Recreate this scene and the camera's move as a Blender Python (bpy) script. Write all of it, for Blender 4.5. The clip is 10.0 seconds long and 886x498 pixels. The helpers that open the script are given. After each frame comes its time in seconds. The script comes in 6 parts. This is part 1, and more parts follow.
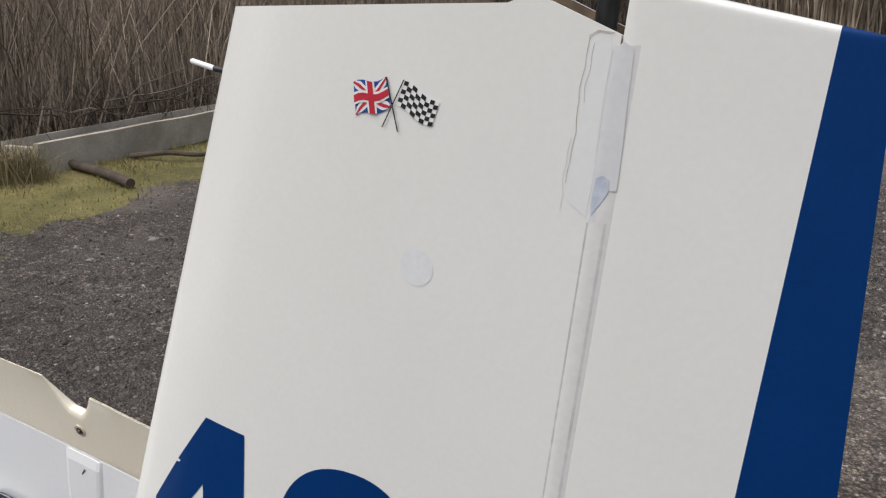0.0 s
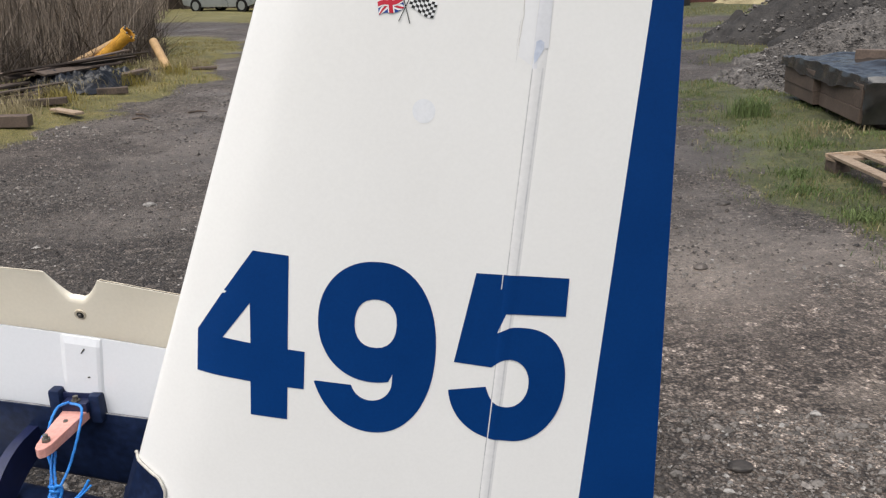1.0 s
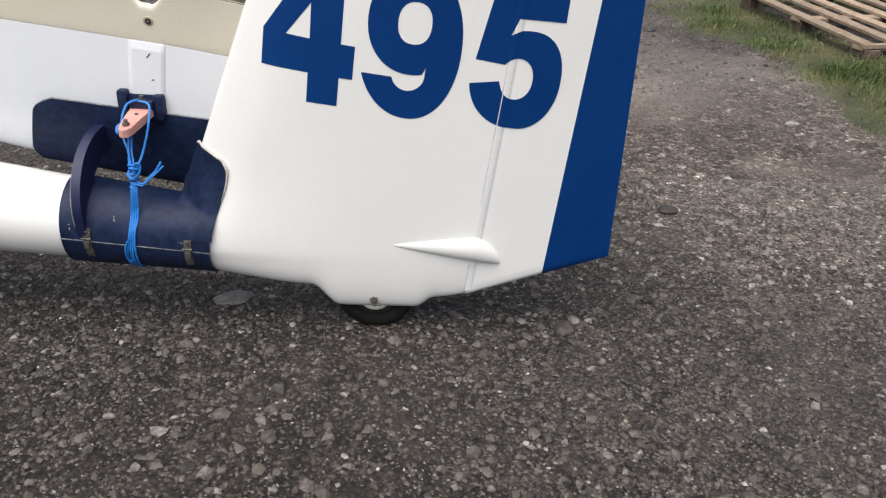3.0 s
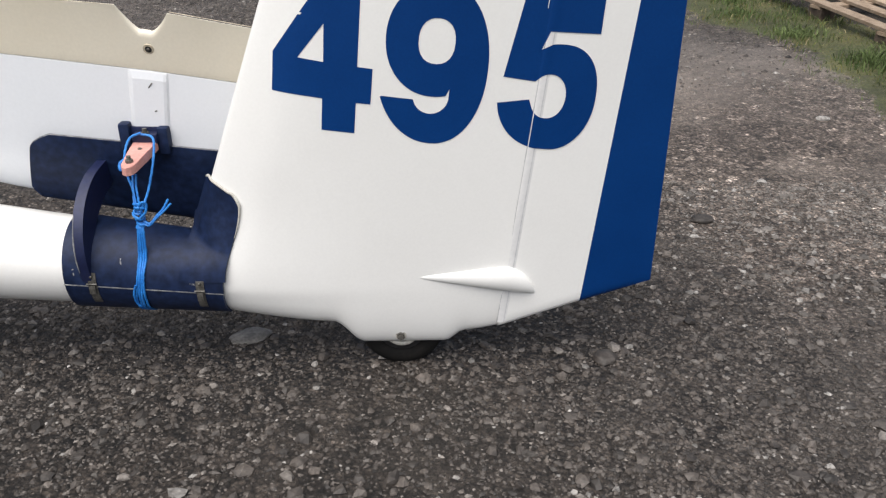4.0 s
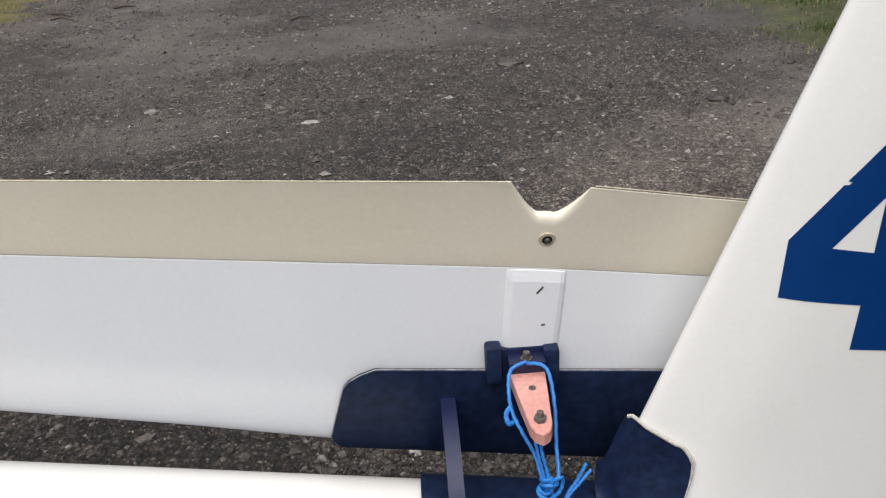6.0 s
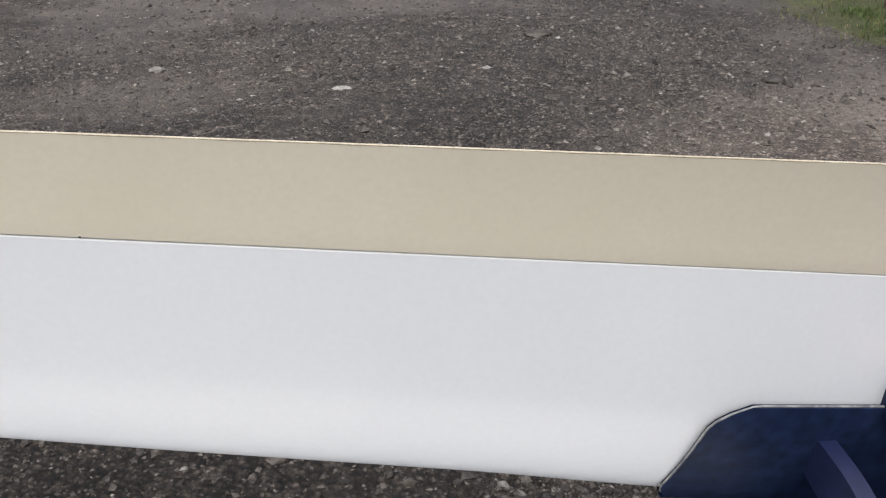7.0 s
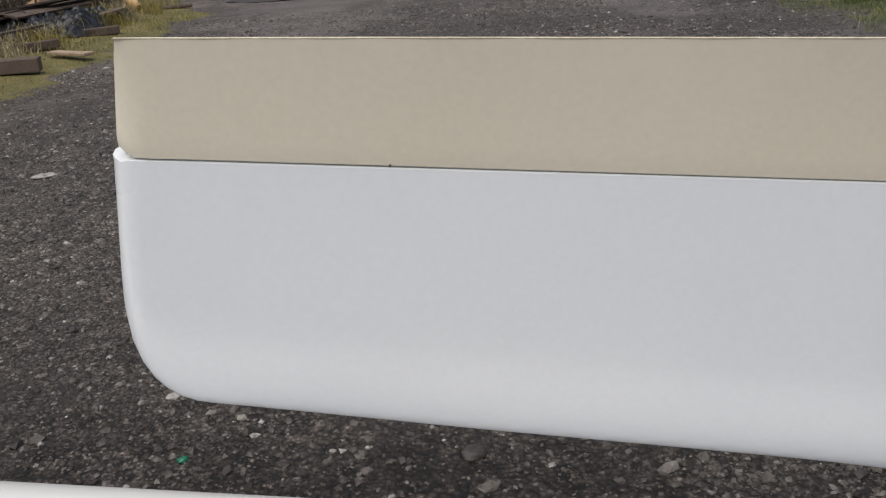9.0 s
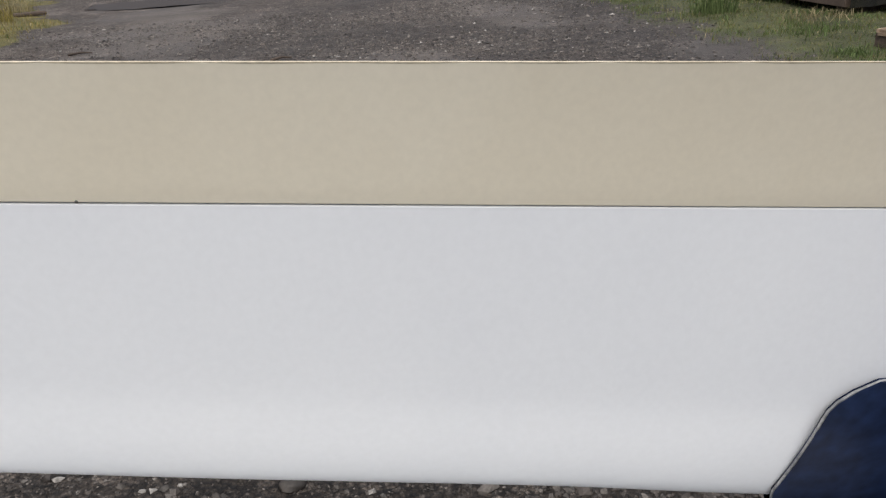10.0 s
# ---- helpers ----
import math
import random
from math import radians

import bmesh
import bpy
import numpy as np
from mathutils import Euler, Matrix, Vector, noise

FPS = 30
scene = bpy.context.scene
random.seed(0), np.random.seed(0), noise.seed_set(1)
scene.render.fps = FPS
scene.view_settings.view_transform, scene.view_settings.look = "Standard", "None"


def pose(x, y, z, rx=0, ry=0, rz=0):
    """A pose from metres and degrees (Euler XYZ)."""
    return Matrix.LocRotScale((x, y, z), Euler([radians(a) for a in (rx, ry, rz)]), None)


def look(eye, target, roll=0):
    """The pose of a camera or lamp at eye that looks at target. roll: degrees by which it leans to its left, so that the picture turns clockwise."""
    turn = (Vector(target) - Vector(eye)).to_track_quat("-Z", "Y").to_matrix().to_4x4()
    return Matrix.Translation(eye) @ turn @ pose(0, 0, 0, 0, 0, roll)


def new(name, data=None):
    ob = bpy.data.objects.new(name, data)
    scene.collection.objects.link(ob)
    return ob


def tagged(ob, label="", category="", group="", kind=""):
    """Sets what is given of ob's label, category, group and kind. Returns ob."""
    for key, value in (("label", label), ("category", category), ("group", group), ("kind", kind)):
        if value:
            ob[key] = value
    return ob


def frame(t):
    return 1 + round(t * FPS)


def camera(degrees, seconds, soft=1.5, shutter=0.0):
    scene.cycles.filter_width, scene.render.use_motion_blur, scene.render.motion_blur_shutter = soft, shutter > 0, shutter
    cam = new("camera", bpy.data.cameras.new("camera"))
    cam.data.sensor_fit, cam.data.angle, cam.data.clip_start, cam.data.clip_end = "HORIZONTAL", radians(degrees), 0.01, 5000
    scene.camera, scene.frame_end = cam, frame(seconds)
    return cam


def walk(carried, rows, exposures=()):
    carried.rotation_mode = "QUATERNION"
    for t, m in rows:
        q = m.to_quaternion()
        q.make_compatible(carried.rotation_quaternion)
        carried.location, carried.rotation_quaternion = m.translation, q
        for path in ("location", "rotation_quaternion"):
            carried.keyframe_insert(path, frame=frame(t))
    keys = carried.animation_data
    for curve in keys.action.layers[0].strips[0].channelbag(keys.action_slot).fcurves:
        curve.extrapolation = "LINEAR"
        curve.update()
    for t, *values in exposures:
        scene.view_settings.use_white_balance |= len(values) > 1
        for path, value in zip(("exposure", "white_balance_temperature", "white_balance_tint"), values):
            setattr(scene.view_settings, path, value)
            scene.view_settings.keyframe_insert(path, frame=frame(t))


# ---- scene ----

# ---- camera and its way ----
cam = camera(56.03, 10.0, soft=1.25)
PATH = [
    (0, (0.5706, -0.7174, 1.3801), (-0.3348, 0.9762, 0.8214), -0.66),
    (0.3, (0.5463, -0.9453, 1.3623), (-0.0507, 0.8788, 0.7999), -0.00),
    (0.5, (0.5174, -1.0722, 1.3587), (0.0411, 0.7641, 0.7918), -0.52),
    (0.6, (0.4897, -1.1074, 1.3589), (0.0671, 0.7593, 0.7787), -0.65),
    (1, (0.3591, -1.3327, 1.3343), (0.1316, 0.5540, 0.7108), -1.55),
    (1.5, (0.2616, -1.6526, 1.2800), (0.2264, 0.2209, 0.5809), -0.56),
    (2, (0.2113, -1.7847, 1.2377), (0.2482, 0.0623, 0.4713), 2.00),
    (2.5, (0.1561, -1.8267, 1.1689), (0.1741, -0.0218, 0.3074), 2.94),
    (3.8, (0.1566, -1.7631, 1.1561), (0.1404, 0.0053, 0.2221), 0.75),
    (4, (0.1110, -1.6664, 1.1647), (0.0959, 0.1066, 0.2394), 0.05),
    (4.5, (-0.0291, -1.4669, 1.2129), (-0.0929, 0.3101, 0.2972), -1.19),
    (5, (-0.2718, -1.3019, 1.2097), (-0.3501, 0.4867, 0.3182), -1.61),
    (5.5, (-0.4999, -1.1352, 1.2374), (-0.5026, 0.6705, 0.3774), -2.56),
    (5.7, (-0.5677, -1.0634, 1.2341), (-0.5531, 0.7433, 0.3765), -3.30),
    (6.8, (-1.1306, -0.6563, 1.1511), (-0.9117, 1.0937, 0.2081), -0.91),
    (7, (-1.2234, -0.6151, 1.1264), (-0.9910, 1.1399, 0.1957), 0.30),
    (7.4, (-1.3546, -0.5563, 1.0375), (-1.2745, 1.2374, 0.1565), 0.95),
    (7.5, (-1.3707, -0.5640, 1.0227), (-1.3134, 1.2423, 0.1659), 0.59),
    (8, (-1.4343, -0.5791, 0.9673), (-1.4738, 1.2693, 0.2045), -2.70),
    (8.5, (-1.4313, -0.5887, 0.9675), (-1.4694, 1.2653, 0.2185), -4.65),
    (9, (-1.4193, -0.5740, 0.9737), (-1.4310, 1.2815, 0.2274), -4.65),
    (9.5, (-1.3716, -0.5473, 0.9731), (-1.3391, 1.2964, 0.1987), -4.38),
    (10, (-1.2737, -0.5361, 0.9678), (-1.0198, 1.3026, 0.2233), -3.36),
]
EXPOSURES = [(0.0, -0.31), (0.4, -0.20), (1.0, 0.02), (1.6, 0.17), (2.5, 0.08), (4.0, 0.04), (4.5, 0.04), (5.0, -0.02), (5.5, -0.30), (7.0, -0.14), (7.5, -0.18), (8.2, -0.60), (8.5, -0.62), (9.0, -0.50), (9.5, -0.46), (10.0, -0.28)]
walk(cam, [(t, look(e, g, r)) for t, e, g, r in PATH], EXPOSURES)

# ---- overcast daylight ----
world = bpy.data.worlds.new("world")
scene.world = world
world.use_nodes = True
wn, wl = world.node_tree.nodes, world.node_tree.links
wn.clear()
sky = wn.new("ShaderNodeTexSky")
sky.sky_type = "NISHITA"
sky.sun_disc = False
sky.sun_elevation, sky.sun_rotation = radians(66), radians(202)
sky.air_density, sky.dust_density, sky.ozone_density = 1.0, 4.0, 1.0
grey = wn.new("ShaderNodeHueSaturation")
grey.inputs["Saturation"].default_value = 0.75
back = wn.new("ShaderNodeBackground")
back.inputs["Strength"].default_value = 0.128
wout = wn.new("ShaderNodeOutputWorld")
wl.new(sky.outputs[0], grey.inputs["Color"])
wl.new(grey.outputs[0], back.inputs["Color"])
wl.new(back.outputs[0], wout.inputs["Surface"])
sun = new("sun", bpy.data.lights.new("sun", "SUN"))
sun.data.energy, sun.data.angle, sun.data.color = 3.75, radians(75), (1.0, 0.975, 0.94)
sun.matrix_basis = look((-0.5, -1.22, 3.0), (0, 0, 0))

# ---- materials ----


def material(name, a, b, rough=0.6, scale=6.0, fine=90.0, bump=0.0, metal=0.0, coat=0.0, pieces=0.0, dirt=0.0, stretch=(1, 1, 1), spec=0.5):
    """Two colours mixed by a broad noise, a finer grain over it, relief, and an own shade for each piece."""
    m = bpy.data.materials.new(name)
    m.use_nodes = True
    n, l = m.node_tree.nodes, m.node_tree.links
    p = n["Principled BSDF"]
    tc = n.new("ShaderNodeTexCoord")
    mp = n.new("ShaderNodeMapping")
    mp.inputs["Scale"].default_value = stretch
    l.new(tc.outputs["Object"], mp.inputs["Vector"])
    n1 = n.new("ShaderNodeTexNoise")
    n1.inputs["Scale"].default_value, n1.inputs["Detail"].default_value, n1.inputs["Roughness"].default_value = scale, 6, 0.6
    n2 = n.new("ShaderNodeTexNoise")
    n2.inputs["Scale"].default_value, n2.inputs["Detail"].default_value = fine, 5
    for q in (n1, n2):
        l.new(mp.outputs[0], q.inputs["Vector"])
    ramp = n.new("ShaderNodeValToRGB")
    ramp.color_ramp.elements[0].position, ramp.color_ramp.elements[1].position = 0.33, 0.68
    ramp.color_ramp.elements[0].color, ramp.color_ramp.elements[1].color = (*a, 1), (*b, 1)
    l.new(n1.outputs[0], ramp.inputs[0])
    mix = n.new("ShaderNodeMix")
    mix.data_type, mix.blend_type = "RGBA", "MULTIPLY"
    mix.inputs[0].default_value = 1.0
    l.new(ramp.outputs[0], mix.inputs[6])
    mr = n.new("ShaderNodeMapRange")
    mr.inputs["From Min"].default_value, mr.inputs["From Max"].default_value = 0.3, 0.7
    mr.inputs["To Min"].default_value, mr.inputs["To Max"].default_value = 1.0 - dirt, 1.0 + dirt * 0.5
    l.new(n2.outputs[0], mr.inputs["Value"])
    last = mr.outputs[0]
    if pieces:
        geo = n.new("ShaderNodeNewGeometry")
        info = n.new("ShaderNodeObjectInfo")
        add = n.new("ShaderNodeMath")
        add.operation = "ADD"
        l.new(geo.outputs["Random Per Island"], add.inputs[0])
        l.new(info.outputs["Random"], add.inputs[1])
        fr = n.new("ShaderNodeMath")
        fr.operation = "FRACT"
        l.new(add.outputs[0], fr.inputs[0])
        pr = n.new("ShaderNodeMapRange")
        pr.inputs["To Min"].default_value, pr.inputs["To Max"].default_value = 1.0 - pieces, 1.0 + pieces
        l.new(fr.outputs[0], pr.inputs["Value"])
        mul = n.new("ShaderNodeMath")
        mul.operation = "MULTIPLY"
        l.new(last, mul.inputs[0])
        l.new(pr.outputs[0], mul.inputs[1])
        last = mul.outputs[0]
    l.new(last, mix.inputs[7])
    l.new(mix.outputs[2], p.inputs["Base Color"])
    rr = n.new("ShaderNodeMapRange")
    rr.inputs["To Min"].default_value, rr.inputs["To Max"].default_value = max(rough - 0.1, 0.02), min(rough + 0.1, 1)
    l.new(n1.outputs[0], rr.inputs["Value"])
    l.new(rr.outputs[0], p.inputs["Roughness"])
    p.inputs["Metallic"].default_value, p.inputs["Coat Weight"].default_value = metal, coat
    p.inputs["Coat Roughness"].default_value = 0.12
    p.inputs["Specular IOR Level"].default_value = spec
    if bump:
        bn = n.new("ShaderNodeBump")
        bn.inputs["Strength"].default_value, bn.inputs["Distance"].default_value = 0.6, bump
        l.new(n2.outputs[0], bn.inputs["Height"])
        l.new(bn.outputs[0], p.inputs["Normal"])
    return m


GELCOAT = material("white_gelcoat", (0.79, 0.782, 0.755), (0.83, 0.825, 0.80), 0.32, 2.2, 160, 0, coat=0.25, dirt=0.02)
# white of the tailplane with the sky's bluish tint put into its colour
GELCOAT_SKY = material("sky_tinted_white_gelcoat", (0.745, 0.763, 0.792), (0.79, 0.805, 0.827), 0.3, 2.0, 140, 0, coat=0.3, dirt=0.02)
CREAM = material("aged_cream_gelcoat", (0.785, 0.715, 0.575), (0.835, 0.775, 0.645), 0.42, 2.5, 150, 0, coat=0.15, dirt=0.03)
BLUE = material("royal_blue_paint", (0.0002, 0.031, 0.145), (0.0003, 0.036, 0.165), 0.5, 5, 200, 0, dirt=0.08, spec=0.16)
NAVY = material("navy_fibreglass", (0.007, 0.015, 0.046), (0.014, 0.025, 0.066), 0.48, 9, 60, 0.0004, dirt=0.4, spec=0.2)
NAVY_SCUFF = material("violet_blue_channel", (0.005, 0.010, 0.045), (0.009, 0.015, 0.062), 0.5, 14, 90, 0.0004, dirt=0.25)
TRIM = material("pale_worn_edge", (0.42, 0.40, 0.36), (0.58, 0.56, 0.5), 0.6, 30, 200, 0.0004, dirt=0.3)
DULL_TRIM = material("dull_worn_edge", (0.13, 0.135, 0.15), (0.36, 0.36, 0.355), 0.6, 40, 200, 0.0004, dirt=0.4)
WORN_CREAM = material("worn_tan_edge", (0.44, 0.37, 0.26), (0.64, 0.57, 0.44), 0.6, 9, 150, 0, dirt=0.25)
PINK = material("salmon_pink_paint", (0.60, 0.28, 0.24), (0.70, 0.36, 0.31), 0.5, 18, 150, 0.0003, dirt=0.15)
CORD = material("blue_polypropylene_cord", (0.01, 0.15, 0.52), (0.03, 0.27, 0.75), 0.5, 60, 400, 0.001, dirt=0.3)
STEEL = material("dull_rusty_steel", (0.08, 0.075, 0.066), (0.21, 0.20, 0.18), 0.5, 60, 200, 0.0004, metal=0.5, dirt=0.4)
RUBBER = material("black_rubber", (0.005, 0.005, 0.005), (0.012, 0.011, 0.010), 0.85, 20, 120, 0.001, dirt=0.3, spec=0.2)
BLACK = material("black_plastic_fitting", (0.008, 0.008, 0.009), (0.02, 0.02, 0.021), 0.4, 20, 120, 0.0003, dirt=0.2)
RED = material("decal_red", (0.50, 0.02, 0.04), (0.58, 0.03, 0.06), 0.4, 20, 120, dirt=0.05)
DECAL_BLUE = material("decal_blue", (0.01, 0.06, 0.30), (0.02, 0.08, 0.36), 0.4, 20, 120, dirt=0.05)
DECAL_WHITE = material("decal_white", (0.82, 0.82, 0.82), (0.86, 0.86, 0.86), 0.4, 20, 120, dirt=0.03)
SEAL = material("white_hinge_tape", (0.735, 0.73, 0.72), (0.775, 0.768, 0.755), 0.45, 12, 120, 0, dirt=0.05)
SEAL_EDGE = material("grubby_tape_edge", (0.56, 0.56, 0.57), (0.68, 0.675, 0.67), 0.5, 14, 120, 0, dirt=0.1)
SEAL_TOP = material("grey_white_tape", (0.66, 0.668, 0.695), (0.72, 0.725, 0.742), 0.4, 12, 120, 0, dirt=0.05)
SEAL_GAP = material("dark_hinge_gap_grime", (0.42, 0.42, 0.43), (0.58, 0.575, 0.57), 0.6, 20, 120, 0, dirt=0.2)
CRACK = material("brown_crack", (0.40, 0.36, 0.32), (0.62, 0.59, 0.56), 0.7, 60, 200, 0, dirt=0.2)
TAPE = material("clean_white_tape", (0.775, 0.778, 0.782), (0.81, 0.812, 0.812), 0.35, 8, 120, 0, coat=0.2, dirt=0.02)
FILLER = material("pale_blue_filler", (0.755, 0.77, 0.79), (0.785, 0.795, 0.81), 0.5, 40, 150, dirt=0.05)
PATCH = material("blue_grey_filler", (0.46, 0.51, 0.62), (0.58, 0.62, 0.70), 0.5, 60, 200, dirt=0.1)
# ply darkened to carry the shade inside the hollow fin top
PLY = material("shaded_plywood_rib", (0.10, 0.07, 0.045), (0.26, 0.19, 0.12), 0.7, 20, 120, dirt=0.2)
STONE = material("gravel_stone", (0.033, 0.027, 0.023), (0.096, 0.082, 0.071), 0.6, 30, 160, 0.001, pieces=0.6, dirt=0.3)
DRY_STONE = material("dry_gravel_stone", (0.085, 0.075, 0.066), (0.20, 0.180, 0.162), 0.75, 30, 160, 0.001, pieces=0.5, dirt=0.3)
PALE_STONE = material("pale_stone", (0.17, 0.158, 0.145), (0.36, 0.34, 0.315), 0.7, 30, 120, 0.002, pieces=0.4, dirt=0.3)
WOOD = material("weathered_pallet_wood", (0.27, 0.19, 0.125), (0.44, 0.34, 0.245), 0.8, 6, 60, 0.002, pieces=0.3, dirt=0.35, stretch=(3, 3, 3))
DARK_WOOD = material("damp_dark_wood", (0.05, 0.036, 0.027), (0.13, 0.095, 0.072), 0.8, 6, 50, 0.003, pieces=0.3, dirt=0.35)
BROWN_BOARD = material("brown_chipboard", (0.085, 0.061, 0.047), (0.145, 0.104, 0.080), 0.75, 4, 60, 0.002, pieces=0.2, dirt=0.25)
SHEETING = material("dusty_black_sheeting", (0.007, 0.008, 0.010), (0.022, 0.023, 0.027), 0.36, 6, 30, 0.004, dirt=0.3, spec=0.4)
SHEET = material("black_polythene", (0.008, 0.008, 0.008), (0.024, 0.023, 0.022), 0.24, 6, 14, 0.006, dirt=0.1, coat=0.3, spec=0.6)
WHITE_PVC = material("grubby_white_board", (0.50, 0.49, 0.47), (0.63, 0.62, 0.605), 0.5, 3, 60, 0, dirt=0.10)
CONCRETE = material("stained_buff_concrete", (0.33, 0.29, 0.24), (0.58, 0.53, 0.45), 0.85, 2.2, 70, 0.002, dirt=0.18)
YELLOW = material("faded_yellow_pipe", (0.50, 0.24, 0.03), (0.72, 0.38, 0.05), 0.5, 6, 60, 0.001, dirt=0.3)
BUFF = material("buff_clay_pipe", (0.38, 0.24, 0.11), (0.52, 0.34, 0.17), 0.6, 6, 60, 0.001, dirt=0.3)
TWIG = material("dead_brown_stems", (0.12, 0.094, 0.072), (0.37, 0.30, 0.235), 0.85, 1.2, 30, 0, pieces=0.6, dirt=0.2)
BRAMBLE = material("dark_bramble_stems", (0.036, 0.027, 0.021), (0.115, 0.086, 0.066), 0.85, 2, 30, 0, pieces=0.5, dirt=0.2)
GRASS = material("green_grass_blades", (0.056, 0.092, 0.027), (0.130, 0.166, 0.062), 0.7, 1.4, 30, 0, pieces=0.5, dirt=0.2, spec=0.25)
STRAW = material("dry_straw_blades", (0.20, 0.165, 0.09), (0.38, 0.32, 0.19), 0.75, 2, 30, 0, pieces=0.4, dirt=0.2, spec=0.25)
MOSS = material("yellow_green_moss_blades", (0.18, 0.145, 0.032), (0.33, 0.27, 0.085), 0.75, 1.8, 30, 0, pieces=0.4, dirt=0.2, spec=0.25)
GREEN_GLASS = material("green_bottle_glass", (0.01, 0.10, 0.055), (0.02, 0.16, 0.09), 0.25, 40, 200, 0, dirt=0.2)
DULL_MOSS = material("dull_green_moss_blades", (0.10, 0.10, 0.030), (0.21, 0.195, 0.070), 0.75, 1.8, 30, 0, pieces=0.4, dirt=0.2, spec=0.25)
RUST = material("rust_red_steel", (0.045, 0.020, 0.016), (0.13, 0.045, 0.033), 0.75, 1.6, 20, 0.002, dirt=0.35)
ORANGE = material("orange_red_paint", (0.55, 0.05, 0.02), (0.68, 0.08, 0.03), 0.5, 4, 40, 0, dirt=0.2)
WHITE_BAG = material("white_sack", (0.62, 0.62, 0.62), (0.78, 0.78, 0.78), 0.6, 4, 20, 0.02, dirt=0.12)
CAR_PAINT = material("grey_green_car_paint", (0.27, 0.29, 0.28), (0.34, 0.36, 0.35), 0.3, 2, 60, 0, metal=0.4, coat=0.6, dirt=0.06)
GLASS_DARK = material("dark_car_glass", (0.015, 0.018, 0.02), (0.02, 0.022, 0.025), 0.08, 2, 60, 0, dirt=0.05)


def ground_material():
    m = bpy.data.materials.new("gravel_yard")
    m.use_nodes = True
    n, l = m.node_tree.nodes, m.node_tree.links
    p = n["Principled BSDF"]
    tc = n.new("ShaderNodeTexCoord")

    def noise_node(scale, detail=6, rough=0.6):
        q = n.new("ShaderNodeTexNoise")
        q.inputs["Scale"].default_value, q.inputs["Detail"].default_value, q.inputs["Roughness"].default_value = scale, detail, rough
        l.new(tc.outputs["Object"], q.inputs["Vector"])
        return q.outputs[0]

    def ramp(src, *stops):
        q = n.new("ShaderNodeValToRGB")
        while len(q.color_ramp.elements) < len(stops):
            q.color_ramp.elements.new(0.5)
        for e, (pos, c) in zip(q.color_ramp.elements, stops):
            e.position, e.color = pos, (*c, 1)
        l.new(src, q.inputs[0])
        return q.outputs[0]

    def mixed(kind, fac, a, b):
        q = n.new("ShaderNodeMix")
        q.data_type, q.blend_type = "RGBA", kind
        if isinstance(fac, float):
            q.inputs[0].default_value = fac
        else:
            l.new(fac, q.inputs[0])
        l.new(a, q.inputs[6])
        l.new(b, q.inputs[7])
        return q.outputs[2]

    broad = ramp(noise_node(0.8, 5), (0.32, (0.066, 0.053, 0.044)), (0.5, (0.101, 0.083, 0.069)), (0.72, (0.138, 0.116, 0.098)))
    grit = ramp(noise_node(70, 7, 0.8), (0.3, (0.30, 0.29, 0.29)), (0.5, (0.95, 0.95, 0.95)), (0.72, (1.5, 1.52, 1.54)))
    vor = n.new("ShaderNodeTexVoronoi")
    vor.inputs["Scale"].default_value = 85
    l.new(tc.outputs["Object"], vor.inputs["Vector"])
    cell = n.new("ShaderNodeSeparateColor")
    l.new(vor.outputs["Color"], cell.inputs[0])
    chips = ramp(cell.outputs[0], (0.0, (0.7, 0.69, 0.68)), (0.7, (1.0, 1.0, 1.0)), (0.93, (1.4, 1.42, 1.45)), (0.99, (2.4, 2.45, 2.5)))
    # shadow in the crevices between stones, painted by cell distance
    gap_shade = ramp(vor.outputs["Distance"], (0.0, (1.25, 1.25, 1.25)), (0.45, (1.0, 1.0, 1.0)), (0.72, (0.34, 0.32, 0.31)))
    vor2 = n.new("ShaderNodeTexVoronoi")
    vor2.inputs["Scale"].default_value = 36
    l.new(tc.outputs["Object"], vor2.inputs["Vector"])
    cell2 = n.new("ShaderNodeSeparateColor")
    l.new(vor2.outputs["Color"], cell2.inputs[0])
    lumps = ramp(cell2.outputs[0], (0.0, (0.5, 0.49, 0.48)), (0.55, (1.0, 1.0, 1.0)), (0.88, (1.3, 1.32, 1.35)), (0.985, (2.2, 2.25, 2.3)))
    gap_shade = mixed("MULTIPLY", 1.0, gap_shade, lumps)
    clods = ramp(noise_node(5, 9, 0.78), (0.34, (0.50, 0.49, 0.48)), (0.5, (1.0, 1.0, 1.0)), (0.66, (1.5, 1.5, 1.5)))
    coarse = mixed("MULTIPLY", 1.0, mixed("MULTIPLY", 1.0, mixed("MULTIPLY", 1.0, mixed("MULTIPLY", 1.0, broad, grit), chips), clods), gap_shade)
    # trodden mud between the stones
    mud = mixed("MULTIPLY", 1.0, ramp(noise_node(1.6, 5), (0.35, (0.076, 0.065, 0.056)), (0.65, (0.132, 0.114, 0.098))), ramp(noise_node(30, 8, 0.8), (0.33, (0.5, 0.5, 0.5)), (0.5, (1.0, 1.0, 1.0)), (0.68, (1.5, 1.47, 1.43))))
    trod = ramp(noise_node(1.3, 7, 0.68), (0.52, (0.0, 0.0, 0.0)), (0.66, (0.6, 0.6, 0.6)))
    lane = n.new("ShaderNodeAttribute")
    lane.attribute_name = "mud"
    gravel = mixed("MIX", lane.outputs["Fac"], mixed("MIX", trod, coarse, mud), mud)
    turf = ramp(noise_node(2.2, 8, 0.7), (0.3, (0.095, 0.088, 0.028)), (0.5, (0.18, 0.160, 0.048)), (0.7, (0.29, 0.235, 0.10)))
    att = n.new("ShaderNodeAttribute")
    att.attribute_name = "turf"
